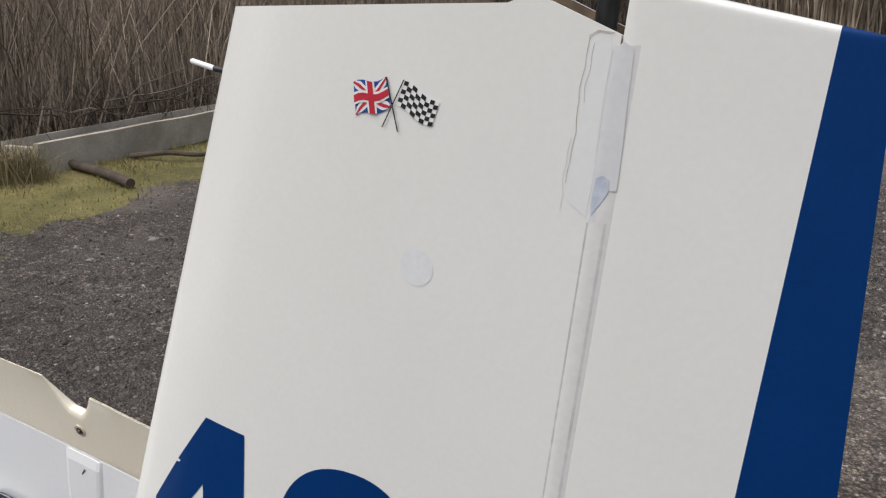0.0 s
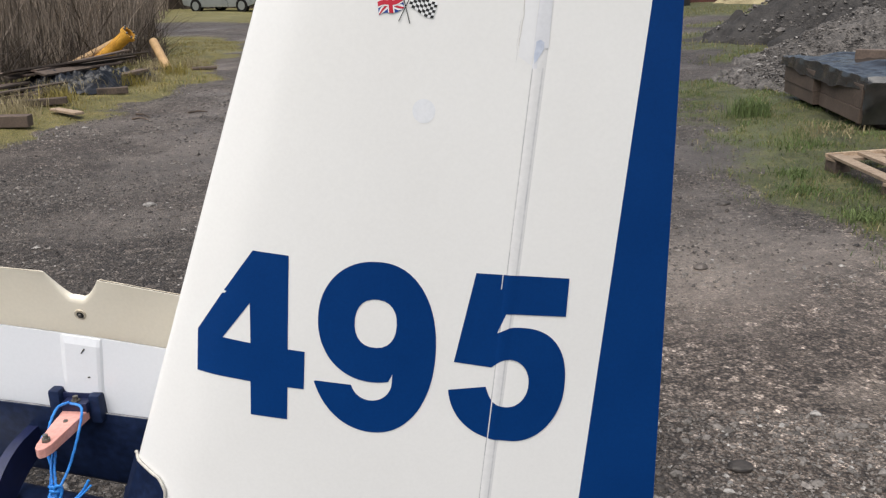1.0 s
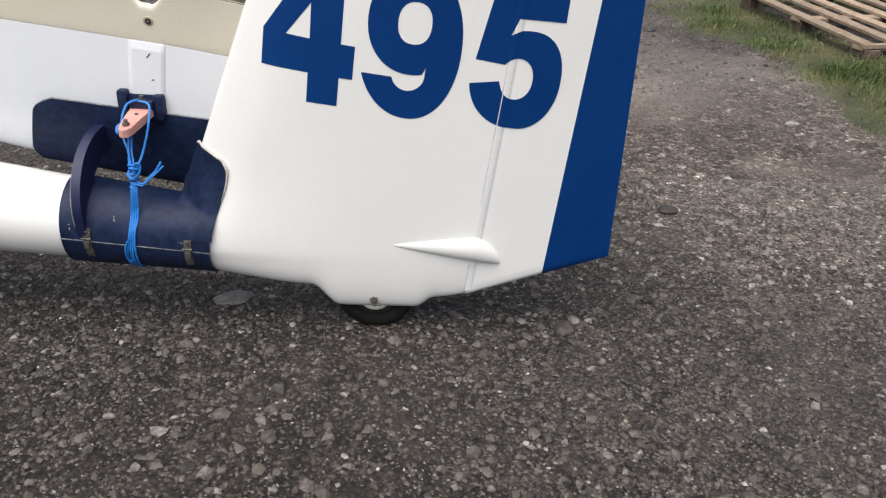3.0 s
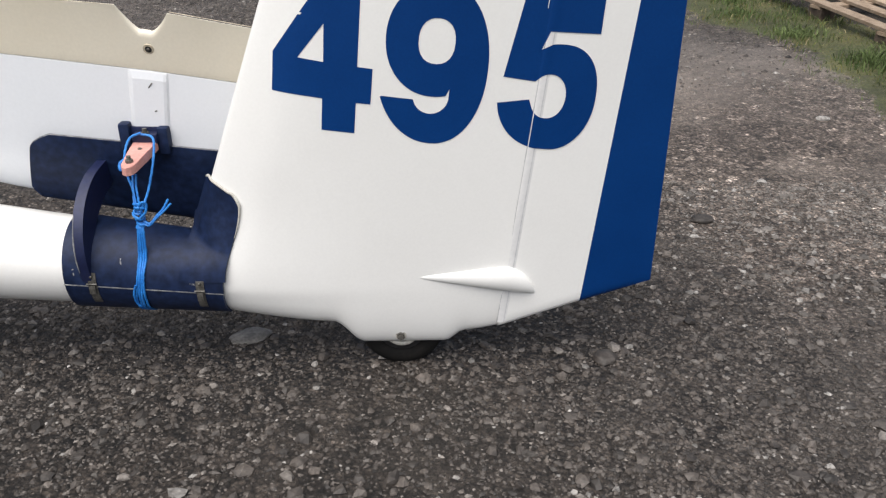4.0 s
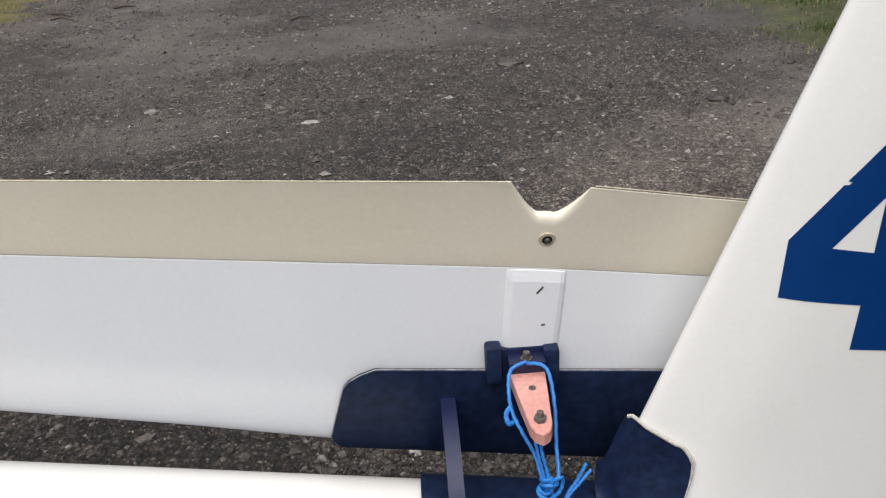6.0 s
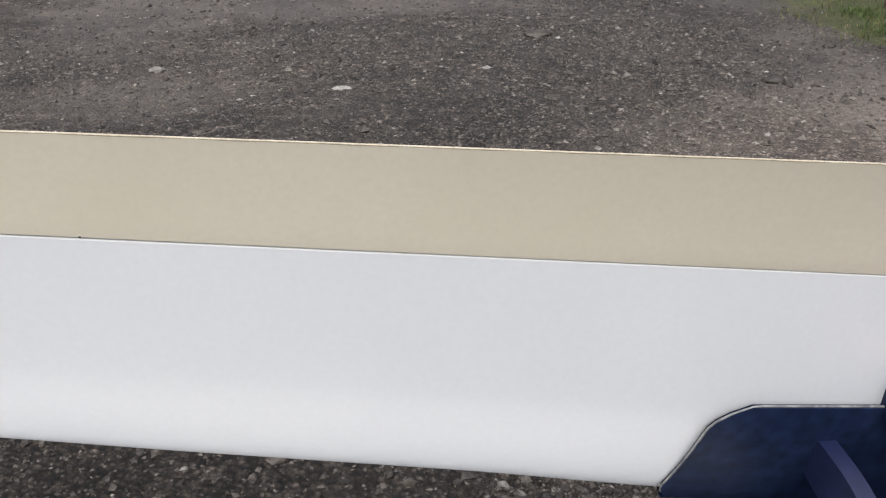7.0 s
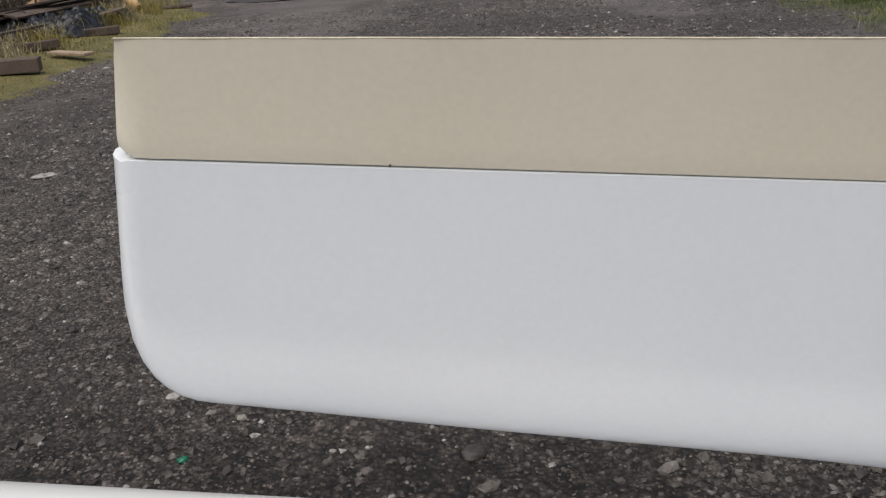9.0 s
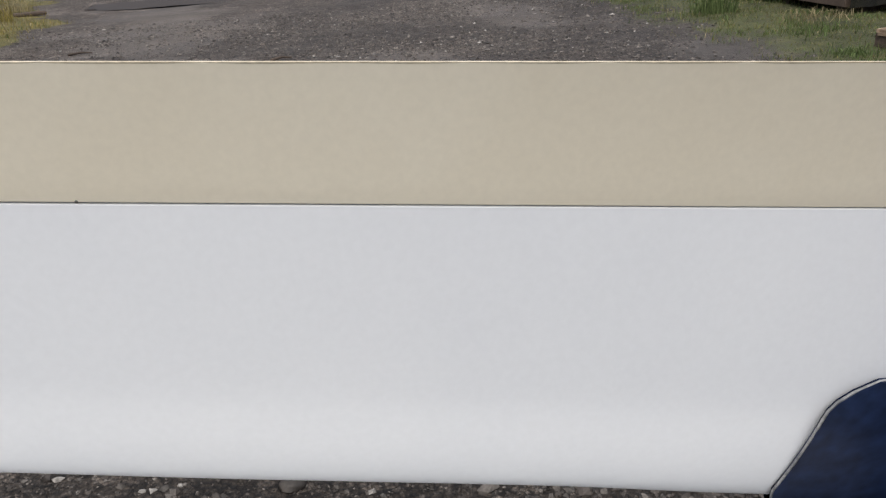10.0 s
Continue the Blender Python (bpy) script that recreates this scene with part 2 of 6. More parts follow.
    # this attribute also carries painted shade (low) and painted sheen (high)
    dry = n.new("ShaderNodeAttribute")
    dry.attribute_name = "dry"
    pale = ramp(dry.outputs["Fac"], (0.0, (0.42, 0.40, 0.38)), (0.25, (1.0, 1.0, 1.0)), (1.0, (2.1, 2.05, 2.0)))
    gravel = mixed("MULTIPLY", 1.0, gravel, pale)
    lush = n.new("ShaderNodeAttribute")
    lush.attribute_name = "lush"
    green = ramp(noise_node(3.1, 8, 0.7), (0.3, (0.048, 0.048, 0.024)), (0.52, (0.090, 0.098, 0.036)), (0.72, (0.165, 0.145, 0.058)))
    turf = mixed("MIX", lush.outputs["Fac"], turf, green)
    ragged = n.new("ShaderNodeMath")
    ragged.operation = "MULTIPLY_ADD"
    l.new(noise_node(17, 9, 0.8), ragged.inputs[0])
    ragged.inputs[1].default_value = 1.5
    l.new(att.outputs["Fac"], ragged.inputs[2])
    cover = n.new("ShaderNodeMapRange")
    cover.inputs["From Min"].default_value, cover.inputs["From Max"].default_value = 1.12, 1.30
    l.new(ragged.outputs[0], cover.inputs["Value"])
    tufty = ramp(noise_node(38, 7, 0.75), (0.32, (0.45, 0.45, 0.42)), (0.5, (1.0, 1.0, 1.0)), (0.7, (1.5, 1.45, 1.3)))
    colour = mixed("MIX", cover.outputs[0], gravel, mixed("MULTIPLY", 1.0, turf, tufty))
    l.new(colour, p.inputs["Base Color"])
    rg = n.new("ShaderNodeMapRange")
    rg.inputs["To Min"].default_value, rg.inputs["To Max"].default_value = 0.42, 0.8
    l.new(noise_node(1.1, 4), rg.inputs["Value"])
    wet = n.new("ShaderNodeMath")
    wet.operation = "MULTIPLY_ADD"
    l.new(lane.outputs["Fac"], wet.inputs[0])
    wet.inputs[1].default_value = -0.26
    l.new(rg.outputs[0], wet.inputs[2])
    l.new(wet.outputs[0], p.inputs["Roughness"])
    p.inputs["Specular IOR Level"].default_value = 0.5
    hs = n.new("ShaderNodeMath")
    hs.operation = "ADD"
    l.new(noise_node(40, 9, 0.75), hs.inputs[0])
    l.new(vor.outputs["Distance"], hs.inputs[1])
    bn = n.new("ShaderNodeBump")
    flat = n.new("ShaderNodeMapRange")
    flat.inputs["To Min"].default_value, flat.inputs["To Max"].default_value = 1.0, 0.3
    l.new(lane.outputs["Fac"], flat.inputs["Value"])
    l.new(flat.outputs[0], bn.inputs["Strength"])
    bn.inputs["Distance"].default_value = 0.018
    l.new(hs.outputs[0], bn.inputs["Height"])
    l.new(bn.outputs[0], p.inputs["Normal"])
    return m


GROUND = ground_material()
WATER = bpy.data.materials.new("muddy_puddle_water")
WATER.use_nodes = True
wp = WATER.node_tree.nodes["Principled BSDF"]
wp.inputs["Base Color"].default_value, wp.inputs["Roughness"].default_value = (0.058, 0.047, 0.040, 1), 0.5
wp.inputs["Specular IOR Level"].default_value = 0.25
wnz = WATER.node_tree.nodes.new("ShaderNodeTexNoise")
wnz.inputs["Scale"].default_value = 9
wbp = WATER.node_tree.nodes.new("ShaderNodeBump")
wbp.inputs["Strength"].default_value, wbp.inputs["Distance"].default_value = 0.15, 0.004
WATER.node_tree.links.new(wnz.outputs[0], wbp.inputs["Height"])
WATER.node_tree.links.new(wbp.outputs[0], wp.inputs["Normal"])

# ---- builders ----


def lerp(a, b, t):
    return a + (b - a) * t


def smooth(a, b, x):
    t = min(max((x - a) / (b - a), 0.0), 1.0)
    return t * t * (3 - 2 * t)


def thing(name, at, label, category, group="", kind=""):
    ob = new(name)
    ob.location = at
    ob.empty_display_size = 0.1
    return tagged(ob, label, category, group, kind)


def place(ob):
    """The pose of an object from its own values, parents included."""
    m = Matrix.LocRotScale(ob.location, ob.rotation_euler, ob.scale)
    return place(ob.parent) @ ob.matrix_parent_inverse @ m if ob.parent else m


def part(name, bm, mats, parent=None, label="", shade=True, turn=True):
    """A bmesh in world metres as one mesh object, under a thing or a part."""
    if turn:
        bmesh.ops.recalc_face_normals(bm, faces=bm.faces)
    for e in bm.edges:
        if len(e.link_faces) == 2 and e.calc_face_angle(0.0) > 0.75:
            e.smooth = False
    me = bpy.data.meshes.new(name)
    bm.to_mesh(me)
    bm.free()
    for m in mats if isinstance(mats, (list, tuple)) else [mats]:
        me.materials.append(m)
    if shade:
        me.polygons.foreach_set("use_smooth", [True] * len(me.polygons))
    ob = new(name, me)
    if parent:
        ob.parent = parent
        ob.matrix_parent_inverse = place(parent).inverted()
    if label:
        ob["label"] = label
    return ob


def solo(name, bm, mats, label, category, group="", kind="", shade=True, turn=True):
    return tagged(part(name, bm, mats, None, "", shade, turn), label, category, group, kind)


def raw(name, verts, faces, mats, shade=False, mat_index=None):
    me = bpy.data.meshes.new(name)
    me.from_pydata(verts, [], faces)
    for m in mats if isinstance(mats, (list, tuple)) else [mats]:
        me.materials.append(m)
    if mat_index is not None:
        me.polygons.foreach_set("material_index", mat_index)
    if shade:
        me.polygons.foreach_set("use_smooth", [True] * len(me.polygons))
    me.update()
    return new(name, me)


def skin(bm, rows, closed=False, cap=False, mat=0):
    """Quads between rows of points of equal length."""
    vs = [[bm.verts.new(p) for p in r] for r in rows]
    for a, b in zip(vs, vs[1:]):
        k = len(a)
        for i in range(k if closed else k - 1):
            j = (i + 1) % k
            f = bm.faces.new((a[i], a[j], b[j], b[i]))
            f.material_index = mat
    if cap:
        for r in (vs[0], vs[-1]):
            if len(r) > 2:
                bm.faces.new(r).material_index = mat
    return vs


def slab(bm, centre, size, turn=None, bevel=0.0, mat=0):
    """A box with bevelled edges."""
    made = bmesh.ops.create_cube(bm, size=1.0)["verts"]
    for v in made:
        v.co = Vector((v.co.x * size[0], v.co.y * size[1], v.co.z * size[2]))
    edges = list({e for v in made for e in v.link_edges})
    faces = list({f for v in made for f in v.link_faces})
    if bevel:
        res = bmesh.ops.bevel(bm, geom=edges, offset=bevel, segments=2, affect="EDGES", profile=0.6)
        made = list({v for f in res["faces"] for v in f.verts} | {v for v in made if v.is_valid})
        faces = list({f for v in made for f in v.link_faces})
    m = Matrix.Translation(centre) @ (turn or Matrix())
    for v in made:
        v.co = m @ v.co
    for f in faces:
        f.material_index = mat
    return made


def tube(bm, pts, radius, sides=10, cap=True, mat=0):
    """A round bar along points; radius a number or one per point."""
    pts = [Vector(p) for p in pts]
    rads = radius if isinstance(radius, (list, tuple)) else [radius] * len(pts)
    rows = []
    side = None
    for i, p in enumerate(pts):
        d = (pts[min(i + 1, len(pts) - 1)] - pts[max(i - 1, 0)]).normalized()
        if side is None:
            side = d.cross(Vector((0.3, 0.2, 1.0))).normalized()
        side = (side - d * side.dot(d)).normalized()
        up = d.cross(side)
        rows.append([p + (side * math.cos(a) + up * math.sin(a)) * rads[i] for a in (2 * math.pi * k / sides for k in range(sides))])
    return skin(bm, rows, closed=True, cap=cap, mat=mat)


def curve_pts(ctrl, n=8):
    """A smooth line through control points."""
    c = [Vector(p) for p in ctrl]
    c = [2 * c[0] - c[1]] + c + [2 * c[-1] - c[-2]]
    out = []
    for i in range(1, len(c) - 2):
        for k in range(n):
            t = k / n
            out.append(0.5 * (2 * c[i] + (c[i + 1] - c[i - 1]) * t + (2 * c[i - 1] - 5 * c[i] + 4 * c[i + 1] - c[i + 2]) * t * t + (3 * c[i] - c[i - 1] - 3 * c[i + 1] + c[i + 2]) * t ** 3))
    return out + [c[-2]]


def prism(bm, outline, depth_vec, mat=0):
    """A flat outline pushed along a vector."""
    d = Vector(depth_vec)
    a = [bm.verts.new(Vector(p)) for p in outline]
    b = [bm.verts.new(Vector(p) + d) for p in outline]
    k = len(a)
    fs = [bm.faces.new(a), bm.faces.new(b[::-1])]
    fs += [bm.faces.new((a[i], b[i], b[(i + 1) % k], a[(i + 1) % k])) for i in range(k)]
    for f in fs:
        f.material_index = mat
    return fs


# ---- ground: one sheet to the horizon ----


def left_verge(y):
    """Where the gravel ends against the left verge."""
    return -4.3 + 0.12 * math.sin(y * 0.9) - (0.32 * (y - 10.6) if y > 10.6 else 0.0)


def right_verge(y):
    return 1.72 + 0.10 * math.sin(y * 1.3) + (0.25 * (3.0 - y) if y < 3 else 0.0) + (0.14 * (y - 7) if y > 7 else 0.0)


def on_deck(x, y):
    """Under the pallet."""
    u, v = (x - 2.255) * 0.955 + (y - 4.36) * 0.295, (x - 2.255) * 0.15 - (y - 4.36) * 0.989
    return 0.02 < u < 1.4 and 0.02 + 0.1 * u < v < 1.48 + 0.1 * u


def turf_at(x, y):
    """How much grass covers the ground, 0 to 1."""
    if on_deck(x, y):
        return 0.04
    w = noise.noise((x * 1.1, y * 1.1, 3.0)) * 0.45 + noise.noise((x * 4.0, y * 4.0, 7.0)) * 0.22
    lf = smooth(0.25, -0.35, x - left_verge(y) + w)
    rt = smooth(-0.35, 0.55, x - right_verge(y) + w * 1.2) * smooth(0.40, 0.80, math.hypot(0.95 * (x - 1.42), 0.75 * (y - 2.85)))
    if y > 9.5:
        rt *= smooth(0.0, 0.4, noise.noise((x * 0.3, y * 0.45, 1.0)) + 0.15)
    if y > 13.0 and x < -3.0:
        lf *= smooth(21.0, 17.0, y)
    if y > 25:
        rt = max(rt, smooth(25, 28, y) * 0.8)
    return max(lf, rt)


PUDDLE = (-3.35, 12.75, 1.25, 0.95)


def ground_z(x, y):
    z = 0.010 * noise.noise((x * 1.7, y * 1.7, 0.0)) + 0.004 * noise.noise((x * 9.0, y * 9.0, 2.0))
    far = max(abs(x) - 1.5, abs(y - 0.5) - 1.5, 0.0)
    z *= min(0.25 + far * 0.5, 1.6)
    z += 0.07 * smooth(0.2, -1.2, x - left_verge(y)) + 0.05 * smooth(0.1, 1.0, x - right_verge(y)) * smooth(1.0, 3.0, y)
    d = ((x - PUDDLE[0]) / PUDDLE[2]) ** 2 + ((y - PUDDLE[1]) / PUDDLE[3]) ** 2
    return z - 0.045 * smooth(1.5, 0.4, d)


def spread(lo, hi, step, reach):
    """Even steps inside, growing steps outside out to the horizon."""
    mid = [lo + step * i for i in range(int((hi - lo) / step) + 1)]
    out, s = [], step
    a = 0.0
    while a < reach:
        s *= 1.18
        a += s
        out.append(a)
    return [lo - v for v in reversed(out)] + mid + [mid[-1] + v for v in out]


def mud_at(x, y):
    """Smooth trodden patches in the gravel."""
    w = 0.5 * noise.noise((x * 1.4, y * 1.4, 21)) + 0.3 * noise.noise((x * 4.0, y * 4.0, 22))
    return max(0.62 * smooth(0.62, 0.25, math.hypot((x - 1.42) * 0.95, (y - 2.85) * 0.75) * 0.75 + 0.6 * w), 0.55 * smooth(0.5, 0.2, abs(x + 2.6 + 0.10 * (y - 6)) * 0.6 + w) * smooth(3.0, 5.0, y), 0.6 * smooth(0.1, 0.45, noise.noise((x * 0.7, y * 0.7, 23))) * smooth(1.5, 3.5, y))


def dry_shade_at(x, y):
    """Gravel tone: damp and painted shade (0) to dry and painted sheen (1); a quarter is the usual state."""
    if abs(x) > 60 or abs(y) > 90:
        return 0.4
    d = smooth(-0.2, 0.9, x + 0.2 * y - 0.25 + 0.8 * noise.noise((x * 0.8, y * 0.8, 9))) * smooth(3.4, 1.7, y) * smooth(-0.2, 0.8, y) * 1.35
    # far gravel paler, sky sheen put into its colour; pale wet mud patch
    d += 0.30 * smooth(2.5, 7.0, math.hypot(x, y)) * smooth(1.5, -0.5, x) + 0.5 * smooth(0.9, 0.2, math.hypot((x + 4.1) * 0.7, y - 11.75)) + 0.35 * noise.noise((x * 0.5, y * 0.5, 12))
    # shade under the pallet, put into the gravel colour
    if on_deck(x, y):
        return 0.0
    # damp front ground, plus shade under boom and tailplane painted into the tone
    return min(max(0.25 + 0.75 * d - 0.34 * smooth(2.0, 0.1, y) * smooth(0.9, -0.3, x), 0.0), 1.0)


gx, gy = spread(-7.5, 5.0, 0.075, 900), spread(-2.0, 14.0, 0.075, 900)
gv, gt = [], []
for yy in gy:
    for xx in gx:
        near = abs(xx) < 60 and -40 < yy < 90
        gv.append((xx, yy, ground_z(xx, yy) if near else 0.0))
        gt.append(turf_at(xx, yy) if near else 0.7)
nx = len(gx)
gf = [(j * nx + i, j * nx + i + 1, (j + 1) * nx + i + 1, (j + 1) * nx + i) for j in range(len(gy) - 1) for i in range(nx - 1)]
ground = raw("ground", gv, gf, GROUND, shade=True)
attr = ground.data.attributes.new("turf", "FLOAT", "POINT")
attr.data.foreach_set("value", gt)
dry_shade = ground.data.attributes.new("dry", "FLOAT", "POINT")
dry_shade.data.foreach_set("value", [dry_shade_at(p[0], p[1]) for p in gv])
muddy = ground.data.attributes.new("mud", "FLOAT", "POINT")
muddy.data.foreach_set("value", [mud_at(p[0], p[1]) if abs(p[0]) < 20 and abs(p[1]) < 40 else 0.3 for p in gv])
lushness = ground.data.attributes.new("lush", "FLOAT", "POINT")
lushness.data.foreach_set("value", [smooth(-1.0, 1.0, p[0]) for p in gv])
tagged(ground, "dark grey-brown gravel yard with mossy grass verges", "ground", kind="structure")

# ---- glider: tail boom, fin, rudder, tail wheel ----
TE = 0.572
BLUE_FOOT = 0.41


def fin_le(z):
    return -0.409 + 0.3785 * (z - 0.459)


def hinge(z):
    return 0.225 + 0.118 * (z - 0.134)


def stripe(z):
    return BLUE_FOOT + 0.102 * (z - 0.166)


def foil(u, t=0.118):
    u = min(max(u, 0.0), 1.0)
    return 5 * t * (0.2969 * math.sqrt(u) - 0.126 * u - 0.3516 * u * u + 0.2843 * u ** 3 - 0.1026 * u ** 4)


def fin_half(x, z):
    """Half the thickness of fin and rudder at a place of their side view."""
    c = TE - fin_le(z)
    u = (x - fin_le(z)) / c
    return c * foil(u) * lerp(0.66, 1.0, smooth(-0.02, 0.14, u)) + 0.0008


def boom_axis(x):
    return 0.266 + 0.10 * (-x - 0.73)


def boom_r(x):
    return 0.098 + 0.05 * (-x - 0.73)


def foot_width(x):
    """Half the width of the boom as it runs out under the fin."""
    return lerp(boom_r(x), fin_half(min(x, 0.22), 0.235), smooth(-0.62, 0.05, x))


def waist(x):
    """Height of the boom's widest line."""
    return lerp(boom_axis(x), 0.225, smooth(-0.62, 0.05, x))


def flare(x, z):
    """The fin's foot widens into the boom."""
    return max(foot_width(x) - fin_half(x, 0.26), 0.0) * smooth(0.46, 0.235, z) ** 1.3 * smooth(0.0, 0.07, x - fin_le(z))


def seal_lift(x, z):
    """The arched tape over the hinge line."""
    q = (x - hinge(z) + 0.004) / 0.022
    if z > 1.36 or not 0 < q < 1:
        return 0.0
    return 0.0013 * smooth(0.12, 0.24, z) * lerp(1.0, 0.4, smooth(1.19, 1.23, z)) * math.sin(math.pi * q ** 0.7) ** 0.9


def section(x):
    """The boom's section: height of its widest line, half width, belly, crown and the roundness above and below."""
    k = smooth(-0.62, 0.05, x)
    zc, w = waist(x), foot_width(x)
    belly = lerp(boom_axis(x) - boom_r(x), 0.122, smooth(-0.5, -0.15, x))
    belly = lerp(belly, 0.064, smooth(-0.155, -0.085, x))
    belly = lerp(belly, 0.093, smooth(0.105, 0.15, x))
    belly += max(x - 0.15, 0) * 0.22
    if x < -3.0:
        w, belly = w + 0.03 * smooth(-3.0, -5.0, x), belly - 0.03 * smooth(-3.0, -5.0, x)
    up = 2 * zc - lerp(boom_axis(x) - boom_r(x), 0.15, k)
    e = lerp(lerp(1.0, 0.82, k), 0.26, smooth(0.02, 0.2, x))
    e_low = lerp(e, 0.40, smooth(-0.45, -0.12, x) * smooth(0.2, 0.1, x))
    return zc, w, belly, up, e, e_low


def side(x, z):
    """Half width of fin and boom together."""
    zc, w, belly, up, e, e_low = section(x)
    if z >= zc:
        return fin_half(x, z) + flare(x, z)
    s = min((zc - z) / (zc - belly), 1.0)
    low = w * max(1 - s * s, 0.0) ** (0.5 * e_low)
    return low + (fin_half(x, zc) + flare(x, zc) - w) * smooth(zc - 0.03, zc, z)


def fin_top(x):
    return 1.383 + 0.007 * smooth(0.275, 0.284, x) - 0.46 * max(x - 0.296, 0.0)


glider = thing("glider", (0, 0, 0), "white glider tail with blue rudder edge standing on its tail wheel", "glider")

# boom, running into the fin's foot
bm = bmesh.new()
rows = []
xs = [-5.2 + 0.1 * i for i in range(44)] + [-0.85 + 0.0125 * i for i in range(88)]
for x in xs:
    if x > 0.226:
        break
    zc, w, belly, up, e, e_low = section(x)
    ring = []
    for i in range(40):
        a = 2 * math.pi * i / 40
        s, c = math.sin(a), math.cos(a)
        yy = w * math.copysign(abs(c) ** (e if s >= 0 else e_low), c)
        zz = zc + (up - zc) * s if s > 0 else zc + (zc - belly) * s
        ring.append((x + 0.118 * (zz - 0.134) * smooth(0.05, 0.225, x), yy, zz))
    rows.append(ring)
skin(bm, rows, closed=True, cap=True)
part("tail_boom", bm, GELCOAT, glider, "glossy white tapering tail boom")

# fin
bm = bmesh.new()
NZ, NU = 60, 34
rows = []
for j in range(NZ + 1):
    z = lerp(0.20, 1.386, j / NZ)
    row = []
    for i in range(-NU, NU + 1):
        q = (abs(i) / NU) ** 1.7
        zz = z
        for _ in range(5):
            x = lerp(fin_le(zz), hinge(zz), q)
            zz = lerp(waist(x) - 0.040, fin_top(x), (j / NZ) ** 1.25)
        h = side(x, zz) + lerp(-0.0001, 0.00015, smooth(0.0, 0.020, zz - waist(x) + 0.040))
        row.append((x, math.copysign(h, i) if i else 0.0, zz))
    rows.append(row)
vs = skin(bm, rows)
last = vs[-1]
inner = [bm.verts.new((v.co.x, v.co.y * max(1 - 0.003 / max(abs(v.co.y), 0.004), 0.1), v.co.z)) for v in last]
low = [bm.verts.new((v.co.x, v.co.y, v.co.z - 0.018)) for v in inner]
for a, b in ((last, inner), (inner, low)):
    for i in range(len(a) - 1):
        bm.faces.new((a[i], a[i + 1], b[i + 1], b[i])).material_index = 1 if b is low else 0
for i in range(NU):
    if i < NU - 1:
        bm.faces.new((low[i], low[i + 1], low[-2 - i], low[-1 - i])).material_index = 1
    else:
        bm.faces.new((low[i], low[i + 1], low[i + 2])).material_index = 1
for j in range(NZ):
    bm.faces.new((vs[j][0], vs[j][-1], vs[j + 1][-1], vs[j + 1][0]))
part("fin", bm, [GELCOAT, PLY], glider, "smooth white swept fin")


def rudder_foot(x):
    return 0.112 + 0.326 * (x - 0.245)


def rudder_head(x):
    return 1.398 - 0.225 * (x - 0.376) - 0.5 * max(0.40 - x, 0.0) ** 1.2


# rudder with its rounded nose, white in front and blue behind
bm = bmesh.new()
rows = []
ends = [0.0, 0.0006, 0.0016, 0.003, 0.005, 0.008]
for v in ends + [lerp(0.014, 0.986, j / 66) for j in range(67)] + [1 - e for e in reversed(ends)]:
    row = []
    cols = [("n", 0.0), ("n", 0.35), ("n", 0.75), ("n", 1.0)] + [("w", k / 9) for k in range(1, 10)] + [("b", k / 7) for k in range(1, 8)]
    for kind, q in cols:
        z = lerp(0.2, 1.36, v)
        for _ in range(5):
            if kind == "n":
                x = hinge(z) + 0.0012 + 0.010 * q
            elif kind == "w":
                x = lerp(hinge(z) + 0.0112, stripe(z), q)
            else:
                x = lerp(stripe(z), TE, q)
            z = lerp(rudder_foot(x), rudder_head(x), v)
        h = fin_half(x, z) - 0.0004
        if kind == "n":
            h *= lerp(0.93, 0.998, math.sqrt(q))
        if v < 0.5:
            h *= 1 - 0.55 * (1 - min(v / 0.014, 1.0)) ** 2
        else:
            h -= min(0.0045, h * 0.6) * (1 - math.sqrt(1 - (1 - min((1 - v) / 0.005, 1.0)) ** 2))
        row.append(Vector((x, -h, z)))
    rows.append(row + [Vector((p.x, -p.y, p.z)) for p in reversed(row)])
vs = skin(bm, rows, closed=True)
k = len(rows[0])
for r in (vs[0], vs[-1]):
    for i in range(k // 2 - 1):
        bm.faces.new((r[i], r[i + 1], r[k - 2 - i], r[k - 1 - i]))
bm.faces.ensure_lookup_table()
for f in bm.faces:
    c = f.calc_center_median()
    f.material_index = 1 if c.x > stripe(c.z) else 0
part("rudder", bm, [GELCOAT, BLUE], glider, "white rudder with a broad royal blue trailing edge")


